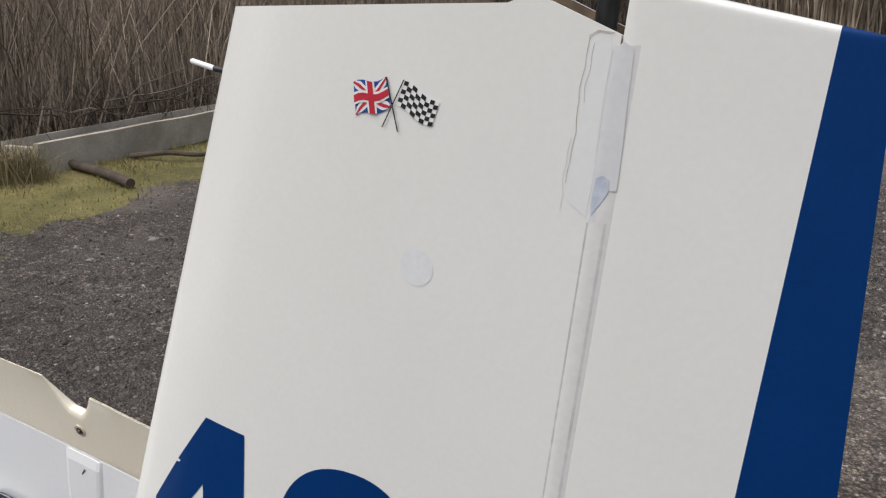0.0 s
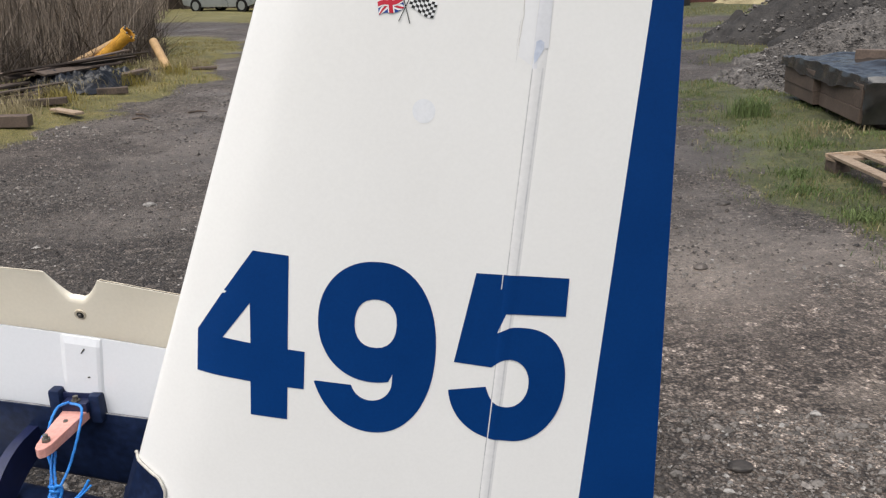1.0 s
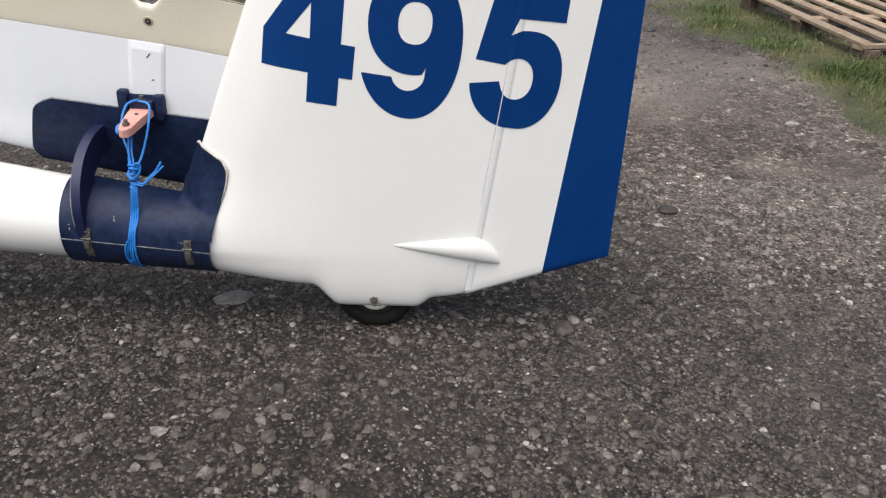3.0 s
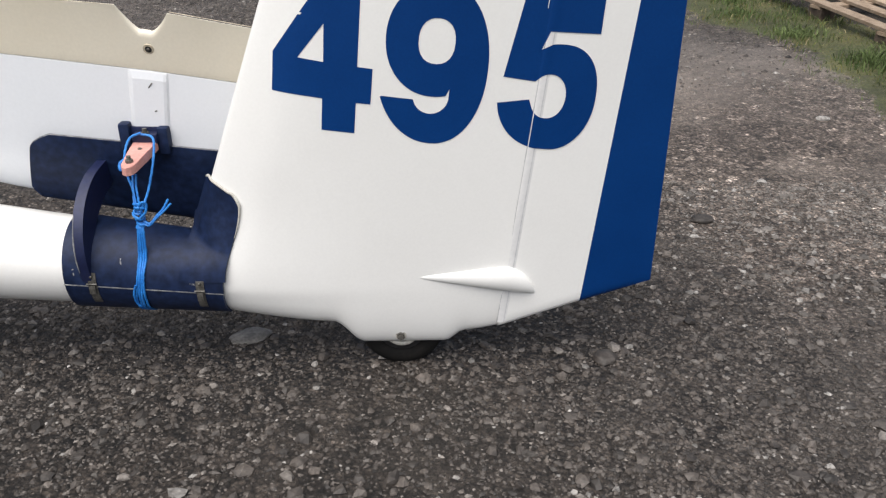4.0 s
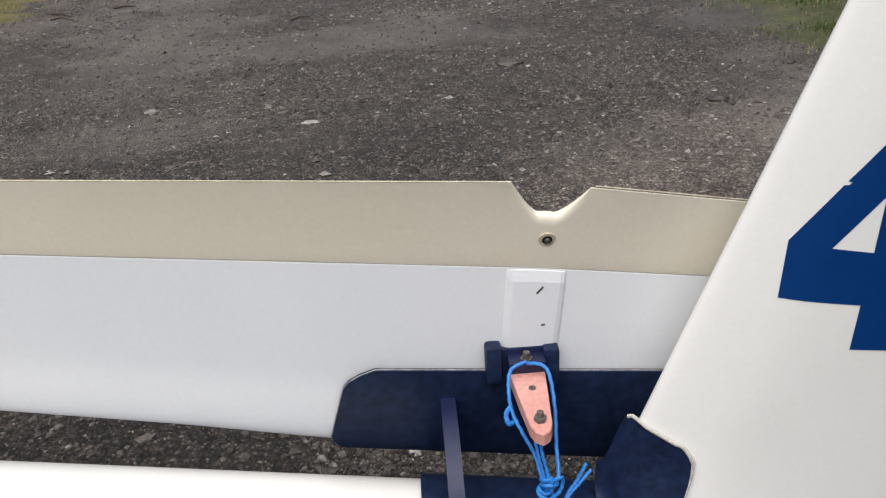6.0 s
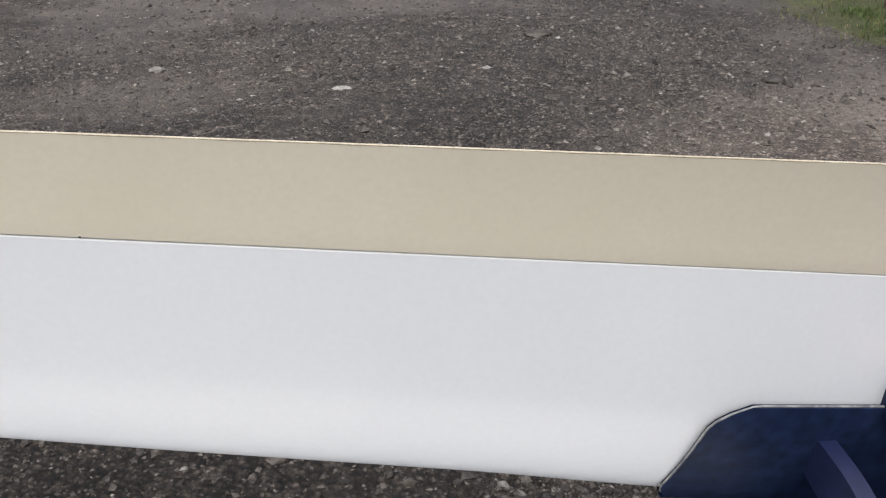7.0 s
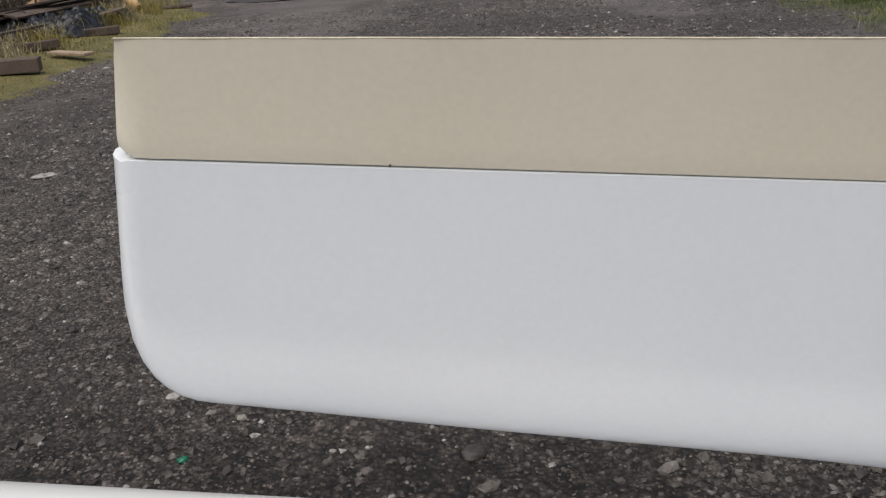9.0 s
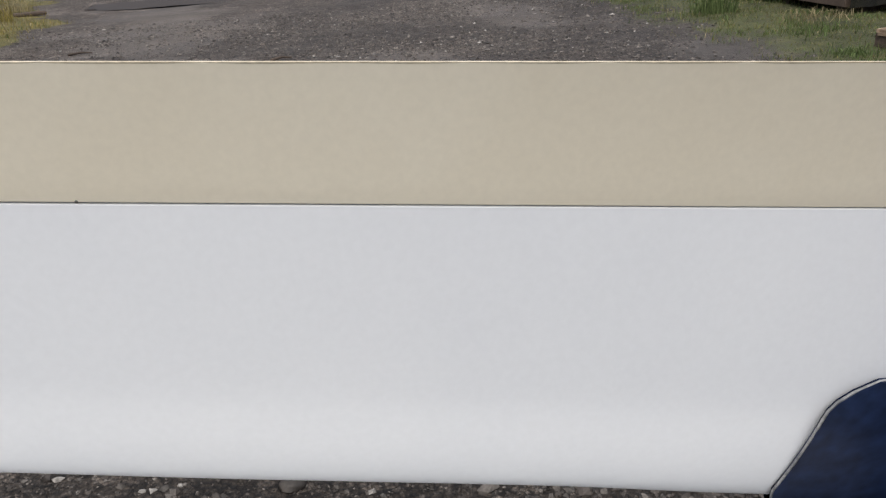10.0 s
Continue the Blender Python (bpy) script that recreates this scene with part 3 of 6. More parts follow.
def on_fin(name, loops, mat, lift=0.0010, step=0.016, label="", parent=glider, cut=None, over=True):
    """A thin film that follows the fin's skin, from outlines (x, z); later ones are holes."""
    bm = bmesh.new()
    for loop in loops:
        v = [bm.verts.new((x, 0, z)) for x, z in loop]
        for a, b in zip(v, v[1:] + v[:1]):
            bm.edges.new((a, b))
    bmesh.ops.triangle_fill(bm, use_beauty=True, use_dissolve=False, edges=bm.edges[:])
    xs = [v.co.x for v in bm.verts]
    zs = [v.co.z for v in bm.verts]
    for axis, lo, hi in ((0, min(xs), max(xs)), (2, min(zs), max(zs))):
        at = lo + step
        while at < hi:
            co = Vector((0, 0, 0))
            co[axis] = at
            no = Vector((0, 0, 0))
            no[axis] = 1
            bmesh.ops.bisect_plane(bm, geom=bm.verts[:] + bm.edges[:] + bm.faces[:], plane_co=co, plane_no=no)
            at += step
    if over:
        for off in (-0.004, -0.0025, 0.0, 0.003, 0.007, 0.011, 0.0145, 0.018):
            bmesh.ops.bisect_plane(bm, geom=bm.verts[:] + bm.edges[:] + bm.faces[:], plane_co=(hinge(0.7) + off, 0, 0.7), plane_no=(1, 0, -0.118))
    if cut:
        for off in (-0.0030, -0.0008, -0.0100, -0.0082):
            bmesh.ops.bisect_plane(bm, geom=bm.verts[:] + bm.edges[:] + bm.faces[:], plane_co=(hinge(0.7) + off, 0, 0.7), plane_no=(1, 0, -0.118))
        gone = []
        for f in bm.faces:
            c = f.calc_center_median()
            off = c.x - hinge(c.z)
            if cut(c.z) and (-0.0100 < off < -0.0082 if c.z > 0.8 else -0.0030 < off < -0.0008):
                gone.append(f)
        bmesh.ops.delete(bm, geom=gone, context="FACES")
    for v in bm.verts:
        v.co.y = -(fin_half(v.co.x, v.co.z) + lift + (seal_lift(v.co.x, v.co.z) if over else 0.0))
    for f in bm.faces:
        if f.normal.y > 0:
            f.normal_flip()
    bm.normal_update()
    for f in bm.faces:
        if f.normal.y > 0:
            f.normal_flip()
    return part(name, bm, mat, parent, label, turn=False)


# painted competition number 495, along the boom's slope
ORIGIN, ALONG, UP = Vector((-0.150, 0.597)), Vector((0.9954, -0.0958)), Vector((0.0958, 0.9954))


def glyph(pts):
    return [tuple(ORIGIN + ALONG * u + UP * v) for u, v in pts]


def arc(cx, cy, rx, ry, a0, a1, n=22, e=2.0):
    out = []
    for i in range(n + 1):
        a = radians(lerp(a0, a1, i / n))
        c, s = math.cos(a), math.sin(a)
        out.append((cx + rx * math.copysign(abs(c) ** (2 / e), c), cy + ry * math.copysign(abs(s) ** (2 / e), s)))
    return out


four = [(0.0, -0.0005), (0.067, -0.001), (0.0668, 0.0622), (0.0960, 0.0620), (0.0962, 0.134), (0.0658, 0.135), (0.0645, 0.306), (0.001, 0.307),
        (-0.052, 0.2275), (-0.047, 0.2265), (-0.050, 0.223), (-0.0555, 0.222), (-0.104, 0.145), (-0.104, 0.0675), (-0.001, 0.0645)]
four_hole = [(-0.0535, 0.1405), (-0.0035, 0.2120), (-0.0015, 0.1375)]
nine = ([(0.117, 0.082)] + arc(0.221, 0.151, 0.118, 0.160, 205, 266, 14, 2.1) + arc(0.221, 0.151, 0.102, 0.160, 270, 450, 34, 2.15) + arc(0.217, 0.200, 0.099, 0.1110, 96, 285, 34, 2.1)
        + [(0.251, 0.108)] + arc(0.2145, 0.090, 0.036, 0.0365, -5, -165, 16))
nine_hole = arc(0.2175, 0.1995, 0.036, 0.0445, 0, 345, 24, 2.3)
five = ([(0.380, 0.3055), (0.534, 0.3075), (0.536, 0.239), (0.436, 0.2365), (0.4235, 0.200)] + arc(0.4665, 0.104, 0.082, 0.1095, 102, 0, 22, 2.4) + arc(0.4665, 0.104, 0.082, 0.1088, -4, -90, 18, 2.0) + arc(0.455, 0.104, 0.107, 0.1092, -98, -172, 16, 2.1)
        + [(0.413, 0.0985)] + arc(0.4505, 0.107, 0.036, 0.0457, -158, 128, 30, 2.1) + [(0.420, 0.136), (0.355, 0.141)])
on_fin("numeral_four", [glyph(four), glyph(four_hole)], BLUE, label="royal blue painted figure 4 with a chipped edge")
on_fin("numeral_nine", [glyph(nine), glyph(nine_hole)], BLUE, label="royal blue painted figure 9")
on_fin("numeral_five", [glyph(five)], BLUE, label="royal blue painted figure 5 cracked along the hinge", cut=lambda z: z < 0.69 or z > 0.83)

# crossed flags decal
JACK = ((0.1135, 1.311), (0.1512, 1.317), (0.1152, 1.279), (0.1545, 1.2885))
CHEQ = ((0.1705, 1.3135), (0.2060, 1.2955), (0.1605, 1.2905), (0.1975, 1.2725))


def on_flag(f, s, t):
    """A place on a waving flag: s along, t down, 0 to 1."""
    (ax, az), (bx, bz), (cx, cz), (dx, dz) = f
    wave = 0.0022 * math.sin(s * 6.3 + 0.5)
    return (lerp(lerp(ax, bx, s), lerp(cx, dx, s), t), lerp(lerp(az, bz, s), lerp(cz, dz, s), t) + wave)


def band(f, a, b, w0, w1=None):
    """A stripe of the flag from a to b, w0 wide."""
    w1 = w0 if w1 is None else w1
    a, b = Vector(a), Vector(b)
    d = (b - a).normalized()
    nrm = Vector((-d.y, d.x))
    n = 7
    top = [a.lerp(b, i / n) + nrm * w0 / 2 for i in range(n + 1)]
    bot = [a.lerp(b, i / n) - nrm * w1 / 2 for i in range(n + 1)]
    return [on_flag(f, min(max(p.x, 0), 1), min(max(p.y, 0), 1)) for p in top + bot[::-1]]


def film(name, shapes, mat, lift, parent, label=""):
    bm = bmesh.new()
    for sh in shapes:
        f = bm.faces.new([bm.verts.new((x, -(fin_half(x, z) + lift), z)) for x, z in sh])
        f.normal_update()
        if f.normal.y > 0:
            f.normal_flip()
    return part(name, bm, mat, parent, label, shade=False, turn=False)


decal = film("flag_decal", [band(JACK, (0, 0.5), (1, 0.5), 1.0)], DECAL_BLUE, 0.0010, glider, "crossed national and chequered racing flags decal")
film("saltire_white", [band(JACK, (0, 0), (1, 1), 0.24), band(JACK, (1, 0), (0, 1), 0.24)], DECAL_WHITE, 0.0014, decal)
film("saltire_red", [band(JACK, (0, 0), (1, 1), 0.085), band(JACK, (1, 0), (0, 1), 0.085)], RED, 0.0017, decal)
film("cross_white", [band(JACK, (0, 0.5), (1, 0.5), 0.36), band(JACK, (0.5, 0), (0.5, 1), 0.26)], DECAL_WHITE, 0.0020, decal)
film("cross_red", [band(JACK, (0, 0.5), (1, 0.5), 0.22), band(JACK, (0.5, 0), (0.5, 1), 0.16)], RED, 0.0023, decal)
film("chequer_white", [band(CHEQ, (0, 0.5), (1, 0.5), 1.0)], DECAL_WHITE, 0.0010, decal)
film("chequer_black", [[on_flag(CHEQ, (i + a) / 8, (j + b) / 6) for a, b in ((0, 0), (1, 0), (1, 1), (0, 1))] for i in range(8) for j in range(6) if (i + j) % 2 == 0],
     BLACK, 0.0014, decal)
for a, b in (((0.1510, 1.3178), (0.1622, 1.2668)), ((0.1700, 1.3155), (0.1452, 1.2705))):
    w = 0.0007
    film("flag_pole", [[(a[0] - w, a[1]), (a[0] + w, a[1]), (b[0] + w, b[1]), (b[0] - w, b[1])]], BLACK, 0.0026, decal)

# repairs: a filled round spot, the hinge tape and the blue-grey patch on it
on_fin("filler_spot", [[(0.179 + 0.0180 * math.cos(a), 1.134 + 0.0190 * math.sin(a)) for a in (i * math.pi / 12 for i in range(24))]], FILLER, 0.0005, label="pale blue round filler spot")
bm = bmesh.new()
rows = []
for j in range(81):
    z = lerp(0.128, 1.348, j / 80)
    row = []
    for q in (0.0, 0.045, 0.09, 0.16, 0.25, 0.35, 0.46, 0.58, 0.70, 0.82, 0.92, 1.0):
        x = hinge(z) - 0.004 + 0.022 * q
        row.append((x, -(fin_half(x, z) + lerp(0.0005, -0.0006, q ** 3) + seal_lift(x, z)), z))
    rows.append(row)
skin(bm, rows)
bm.faces.ensure_lookup_table()
for i, f in enumerate(bm.faces):
    j, c = divmod(i, 11)
    f.material_index = (0 if c > 4 else 2) if j >= 70 else (1 if c < 2 else 3 if c == 8 else 0)
part("hinge_seal", bm, [SEAL, SEAL_GAP, SEAL_TOP, SEAL_EDGE], glider, "arched white tape with a grubby edge over the rudder hinge")
on_fin("hinge_tape", [[(hinge(z) - 0.0262 + 0.0012 * math.sin(z * 60), z) for z in (1.215, 1.235, 1.26, 1.30, 1.345)] + [(hinge(1.35) - 0.021, 1.357), (hinge(1.35) - 0.008, 1.356)]
                      + [(hinge(z) - 0.0055 + 0.0010 * math.sin(z * 47), z) for z in (1.345, 1.31, 1.27, 1.235, 1.20)]], TAPE, 0.0004, label="clean white tape patch beside the hinge", over=False)
on_fin("hinge_tape", [[(hinge(z) - 0.0050, z) for z in (1.225, 1.26, 1.30, 1.345)] + [(hinge(1.348) + 0.004, 1.351), (hinge(1.345) + 0.0125, 1.345)]
                      + [(hinge(z) + lerp(0.0175, 0.013, smooth(1.22, 1.345, z)), z) for z in (1.30, 1.26, 1.225)]], SEAL_TOP, 0.0006, label="greyed tape strip over the rudder nose")


def hairline(off, lo, hi, wide, mat, name="crack"):
    """A thin wavering line along the hinge."""
    zs = [lerp(lo, hi, k / 14) for k in range(15)]
    wav = [0.0010 * math.sin(z * 90) + 0.0006 * math.sin(z * 233) for z in zs]
    on_fin(name, [[(hinge(z) + off + w, z) for z, w in zip(zs, wav)] + [(hinge(z) + off + wide + w, z) for z, w in zip(reversed(zs), reversed(wav))]], mat, 0.0008, over=False)


hairline(-0.0272, 1.23, 1.356, 0.0006, CRACK)
hairline(-0.0225, 1.30, 1.350, 0.0004, CRACK)
hairline(-0.0300, 1.205, 1.27, 0.0005, SEAL_EDGE)
hairline(-0.0300, 0.62, 0.66, 0.0005, SEAL_EDGE)
on_fin("crack", [[(hinge(1.356) - 0.027, 1.356), (hinge(1.36) - 0.019, 1.3605), (hinge(1.36) - 0.006, 1.3585), (hinge(1.36) - 0.006, 1.3575), (hinge(1.36) - 0.019, 1.3592), (hinge(1.356) - 0.026, 1.3555)]], CRACK, 0.0012, over=False)
on_fin("filler_patch", [[(hinge(1.237) - 0.002, 1.236), (hinge(1.238) + 0.004, 1.2385), (hinge(1.235) + 0.0102, 1.2345), (hinge(1.223) + 0.0105, 1.2232), (hinge(1.212) + 0.005, 1.2125), (hinge(1.203) - 0.001, 1.2027), (hinge(1.215) - 0.003, 1.215)]],
       PATCH, 0.0011, label="blue-grey filler patch beside the hinge")

# teardrop fairing low on the side
bm = bmesh.new()
rows = []
for i in range(33):
    q = i / 32
    x = lerp(0.022, 0.308, q)
    low = lerp(0.252, 0.200, q)
    blunt = max(1 - (max(q - 0.76, 0.0) / 0.24) ** 1.6, 0.0) ** 0.55
    high = lerp(low, 0.252 + 0.022 * (q / 0.76) if q < 0.76 else 0.274 - 0.05 * (q - 0.76), blunt) + 0.001
    out_ = 0.025 * min(q / 0.76, 1.0) ** 0.9 * blunt
    row = []
    for k in range(15):
        a = math.pi * k / 14
        z = lerp(high, low, (1 - math.cos(a)) / 2)
        row.append((x, -(fin_half(x, z) - 0.003 + out_ * math.sin(a) ** 0.8), z))
    rows.append(row)
skin(bm, rows)
part("control_fairing", bm, GELCOAT, glider, "white teardrop blister fairing")

# fittings: probe on the leading edge, drive rod at the top of the hinge
bm = bmesh.new()
tube(bm, [(-0.098, 0, 1.3165), (-0.1005, 0, 1.3172), (-0.131, 0, 1.3244), (-0.1325, 0, 1.3248)], [0.0032, 0.0032, 0.0032, 0.0024], 14)
probe = part("probe", bm, DECAL_WHITE, glider, "short white tube probe")
bm = bmesh.new()
tube(bm, [(-0.084, 0, 1.3146), (-0.099, 0, 1.3167)], 0.0036, 14)
part("probe_socket", bm, BLACK, probe)
bm = bmesh.new()
tube(bm, [(0.346, 0.0, 1.350), (0.350, 0.0, 1.385), (0.356, 0.0, 1.415)], 0.010, 14)
slab(bm, (0.356, 0, 1.418), (0.026, 0.026, 0.016), None, 0.004)
rod = part("drive_fitting", bm, BLACK, glider, "black control fitting on the fin top")
bm = bmesh.new()
tube(bm, [(0.362, -0.018, 1.388), (0.362, 0.018, 1.388)], 0.004, 8)
part("pin", bm, STEEL, rod)

# tail wheel
AX = (0.0, 0.0, 0.094)
bm = bmesh.new()
rows = []
for i in range(48):
    a = 2 * math.pi * i / 48
    ring = []
    for k in range(12):
        b = 2 * math.pi * k / 12
        r = 0.077 + 0.0235 * math.copysign(abs(math.cos(b)) ** 0.8, math.cos(b))
        ring.append((AX[0] + r * math.cos(a), 0.025 * math.copysign(abs(math.sin(b)) ** 0.8, math.sin(b)), AX[2] + r * math.sin(a)))
    rows.append(ring)
rows.append(rows[0])
skin(bm, rows, closed=True)
bmesh.ops.remove_doubles(bm, verts=bm.verts[:], dist=0.00005)
wheel = part("tail_wheel", bm, RUBBER, glider, "small black rubber tail wheel")
bm = bmesh.new()
tube(bm, [(0, -0.022, AX[2]), (0, 0.022, AX[2])], 0.056, 28)
hub = part("hub", bm, BLACK, wheel, "dark wheel hub")
bm = bmesh.new()
rows = []
for i in range(37):
    a = 2 * math.pi * i / 36
    rows.append([(AX[0] + r * math.cos(a), y, AX[2] + r * math.sin(a)) for r, y in ((0.030, -0.021), (0.031, -0.029), (0.036, -0.031), (0.041, -0.029), (0.043, -0.021))])
skin(bm, rows)
part("hub_flange", bm, TRIM, hub, "pale grey hub flange")
WY = -side(0.0, AX[2])
bm = bmesh.new()
tube(bm, [(0, WY - 0.0016, AX[2]), (0, -WY + 0.0016, AX[2])], 0.0125, 24)
part("washer", bm, TRIM, wheel)
bm = bmesh.new()
tube(bm, [(0, WY - 0.008, AX[2]), (0, WY - 0.001, AX[2])], 0.0098, 6)
tube(bm, [(0, WY - 0.013, AX[2]), (0, WY - 0.008, AX[2])], 0.006, 12)
part("axle_bolt", bm, STEEL, wheel, "dark hexagonal axle bolt")

# ---- tailplane, stood on its leading edge in the carrier ----
ROOT = Vector((-0.533, 0.105, 0.679))
SPAN = Vector((-0.995, 0.006, 0.0995))
CHORD = Vector((0.0995, -0.08, 1.0))
CHORD_UP = Vector((0.0995, -0.30, 1.0))
FACE = Vector((0.0, -0.9968, -0.0797))
FACE_UP = Vector((0.0, -0.958, -0.287))
HALF = 1.166


def c_le(s):
    a = abs(s)
    c = -0.357 + 0.1009 * a
    q = min(max((a - (HALF - 0.074)) / 0.074, 0.0), 1.0)
    return c + 0.005 * smooth(0.30, 0.55, s) + 0.003 * smooth(0.8, 1.1, s) + 0.135 * (1 - (1 - q ** 2.4) ** (1 / 2.4))


def c_hinge(s):
    return 0.0107 * abs(s)


def c_te(s):
    return 0.1405 - 0.0239 * abs(s) - 0.0043 * smooth(0.0, 0.05, -s)


def on_tail(s, c, n=0.0):
    """A place by span, chord and height over the middle plane; the elevator is turned forward."""
    k = c_hinge(s)
    n += 0.006 * max((c - k) / 0.14, 0.0) ** 3
    drop = 0.054 * max(-s, 0.0)
    s = s * (1 + 0.020 * max(-c, 0.0) / 0.25 * (abs(s) / HALF) ** 4) * (1.0 if s > 0 else 0.945)
    return ROOT + SPAN * s + CHORD * (min(c, k) - drop) + CHORD_UP * max(c - k, 0.0) + (FACE_UP if c > k + 1e-6 else FACE) * n


def tail_half(s, c):
    """Half thickness of tailplane and elevator."""
    a = abs(s)
    top, low = c_te(s), -0.357 + 0.1009 * a
    u = (c - c_le(s)) / max(top - c_le(s), 0.05)
    h = (top - low) * foil(u, 0.13) + 0.0012
    q = min(max((a - (HALF - 0.022)) / 0.022, 0.0), 1.0)
    return h * math.sqrt(max(1 - 0.96 * q * q, 0.0))


tail = thing("tailplane", tuple(on_tail(0, -0.364)), "white tailplane with cream elevator standing on its leading edge", "tailplane")
sp = sorted({round(v, 4) for i in range(45) for v in (HALF * (1 - (1 - i / 44) ** 1.6), -HALF * (1 - (1 - i / 44) ** 1.6))})
bm = bmesh.new()
rows = []
for s in sp:
    row = []
    for side in (1, -1):
        qs = [(i / 26) ** 1.9 for i in range(27)]
        for q in qs if side > 0 else reversed(qs[1:]):
            c = lerp(c_le(s), c_hinge(s) + 0.002 * smooth(HALF - 0.012, HALF - 0.003, abs(s)), q)
            row.append(on_tail(s, c, side * tail_half(s, c)))
    rows.append(row)
skin(bm, rows, closed=True, cap=True)
bmesh.ops.remove_doubles(bm, verts=bm.verts[:], dist=0.00002)
part("stabiliser", bm, GELCOAT_SKY, tail, "white tapered stabiliser with a rounded tip")


def notch(s):
    """How deep the trailing edge is cut away round the middle."""
    a = abs(s)
    if a > 0.0545:
        return 0.0
    return 0.055 * (1 - (max(a - 0.012, 0) / 0.0425) ** 1.35) if a > 0.012 else 0.055


es = sorted({round(v, 4) for v in [HALF * (1 - (1 - i / 30) ** 1.4) * k for i in range(31) for k in (1, -1)] + [0.0545 * i / 14 for i in range(-14, 15)] + [0.0547, -0.0547]})
bm = bmesh.new()
rows = []
for s in es:
    c0, c1 = c_hinge(s) + 0.0034, c_te(s) - notch(s)
    row = []
    for side in (1, -1):
        qs = [0.0, 0.006, 0.014, 0.06] + [0.06 + 0.9 * i / 10 for i in range(1, 11)] + [0.985, 1.0]
        for q in qs if side > 0 else reversed(qs):
            c = lerp(c0, c1, q)
            h = tail_half(s, c) - 0.0005
            h = min(h, tail_half(s, c_hinge(s)) - 0.0018)
            if q < 0.014:
                h *= 0.80 + 0.20 * math.sqrt(q / 0.014)
            if q > 0.95 and notch(s) > 0:
                h *= 1 - 0.35 * (q - 0.95) / 0.05
            inset = 1 - (0.003 + 0.0155 * q + 0.006 * max(1 - q / 0.10, 0.0) ** 2) * smooth(HALF - 0.25, HALF, abs(s))
            row.append(on_tail(s, c, side * h) + SPAN * (s * inset - s))
    rows.append(row)
skin(bm, rows, closed=True, cap=True)
elevator = part("elevator", bm, CREAM, tail, "aged cream elevator with a notch in its edge")
for k in (1, -1):
    bm = bmesh.new()
    tube(bm, [on_tail(k * s, c_te(s) - 0.0004, 0.0004) + SPAN * (-k * s * 0.0185 * smooth(HALF - 0.25, HALF, s)) for s in (lerp(0.06, HALF, i / 30) for i in range(31))], [0.0009 + 0.0002 * math.sin(i * 2.3) for i in range(31)], 6)
    part("worn_edge", bm, WORN_CREAM, elevator, "worn brownish trailing edge")
BH = tail_half(0, 0.052)
for nm, r0, r1, n0, n1, sides, mt, lab in (("bolt_ring", 0.0125, 0.0115, -0.004, 0.0010, 20, WORN_CREAM, "worn brown rim of the bolt hole"), ("bolt_hole", 0.0072, 0.0072, -0.003, 0.0014, 20, BLACK, ""), ("bolt", 0.0042, 0.0042, 0.0, 0.0042, 6, STEEL, "rusty bolt head in the elevator")):
    bm = bmesh.new()
    tube(bm, [on_tail(-0.004, 0.052, BH + n0), on_tail(-0.004, 0.052, BH + n1)], [r0, r1], sides)
    part(nm, bm, mt, elevator, lab)
bm = bmesh.new()
tube(bm, [on_tail(0.935, c_hinge(0.935) + 0.005, 0.010), on_tail(0.935, c_hinge(0.935) + 0.005, tail_half(0.935, 0.02) - 0.0004)], 0.0013, 8)
part("chip", bm, STEEL, elevator, "tiny dark chip")

# raised pad in the middle
bm = bmesh.new()
rows = []
for c in (-0.0005, -0.0015, -0.017, -0.05, -0.09, -0.135, -0.17):
    f = tail_half(0, min(c, -0.001))
    lift = 0.0005 if c > -0.001 else (0.002 if c > -0.002 else 0.0055)
    w = lerp(0.038, 0.036, -c / 0.17)
    rows.append([on_tail(w + 0.012, c, f - 0.002), on_tail(w + 0.004, c, f + lift * 0.5 + 0.0005), on_tail(w - 0.002, c, f + lift), on_tail(0, c, f + lift + 0.0005), on_tail(-w + 0.006, c, f + lift), on_tail(-w + 0.000, c, f + lift * 0.5 + 0.0005), on_tail(-w - 0.006, c, f - 0.002)])
skin(bm, rows)
pad = part("centre_pad", bm, GELCOAT_SKY, tail, "raised white centre pad", shade=False)
for s, c, a, b in ((-0.002, -0.029, 0.0075, 55), (-0.012, -0.084, 0.003, 20)):
    bm = bmesh.new()
    f = tail_half(0, c) + 0.0062
    d = Vector((math.cos(radians(b)), math.sin(radians(b))))
    prism(bm, [on_tail(s - d.x * a * i - d.y * 0.0013 * j, c + d.y * a * i - d.x * 0.0013 * j, f) for i, j in ((-1, -1), (1, -1), (1, 1), (-1, 1))], FACE * 0.0006)
    part("scratch", bm, STEEL, pad)

# ---- carrier: navy saddle clamped round the boom ----
carrier = thing("tailplane_carrier", (-0.56, 0, boom_axis(-0.56) + boom_r(-0.56)), "navy fibreglass saddle carrier clamped round the tail boom", "carrier")


def shell(bm, x0, x1, a0, a1, gap, thick, nx_=14, na=30, mat=0):
    """A curved sheet round the boom; angles from the front, upwards."""
    outer, inner_ = [], []
    for i in range(nx_ + 1):
        x = lerp(x0, x1, i / nx_)
        ro, ri, zc = boom_r(x) + gap + thick, boom_r(x) + gap, boom_axis(x)
        o, n_ = [], []
        for k in range(na + 1):
            a = radians(lerp(a0, a1, k / na))
            o.append((x, -ro * math.cos(a), zc + ro * math.sin(a)))
            n_.append((x, -ri * math.cos(a), zc + ri * math.sin(a)))
        outer.append(o + n_[::-1])
    skin(bm, outer, closed=True, cap=True, mat=mat)


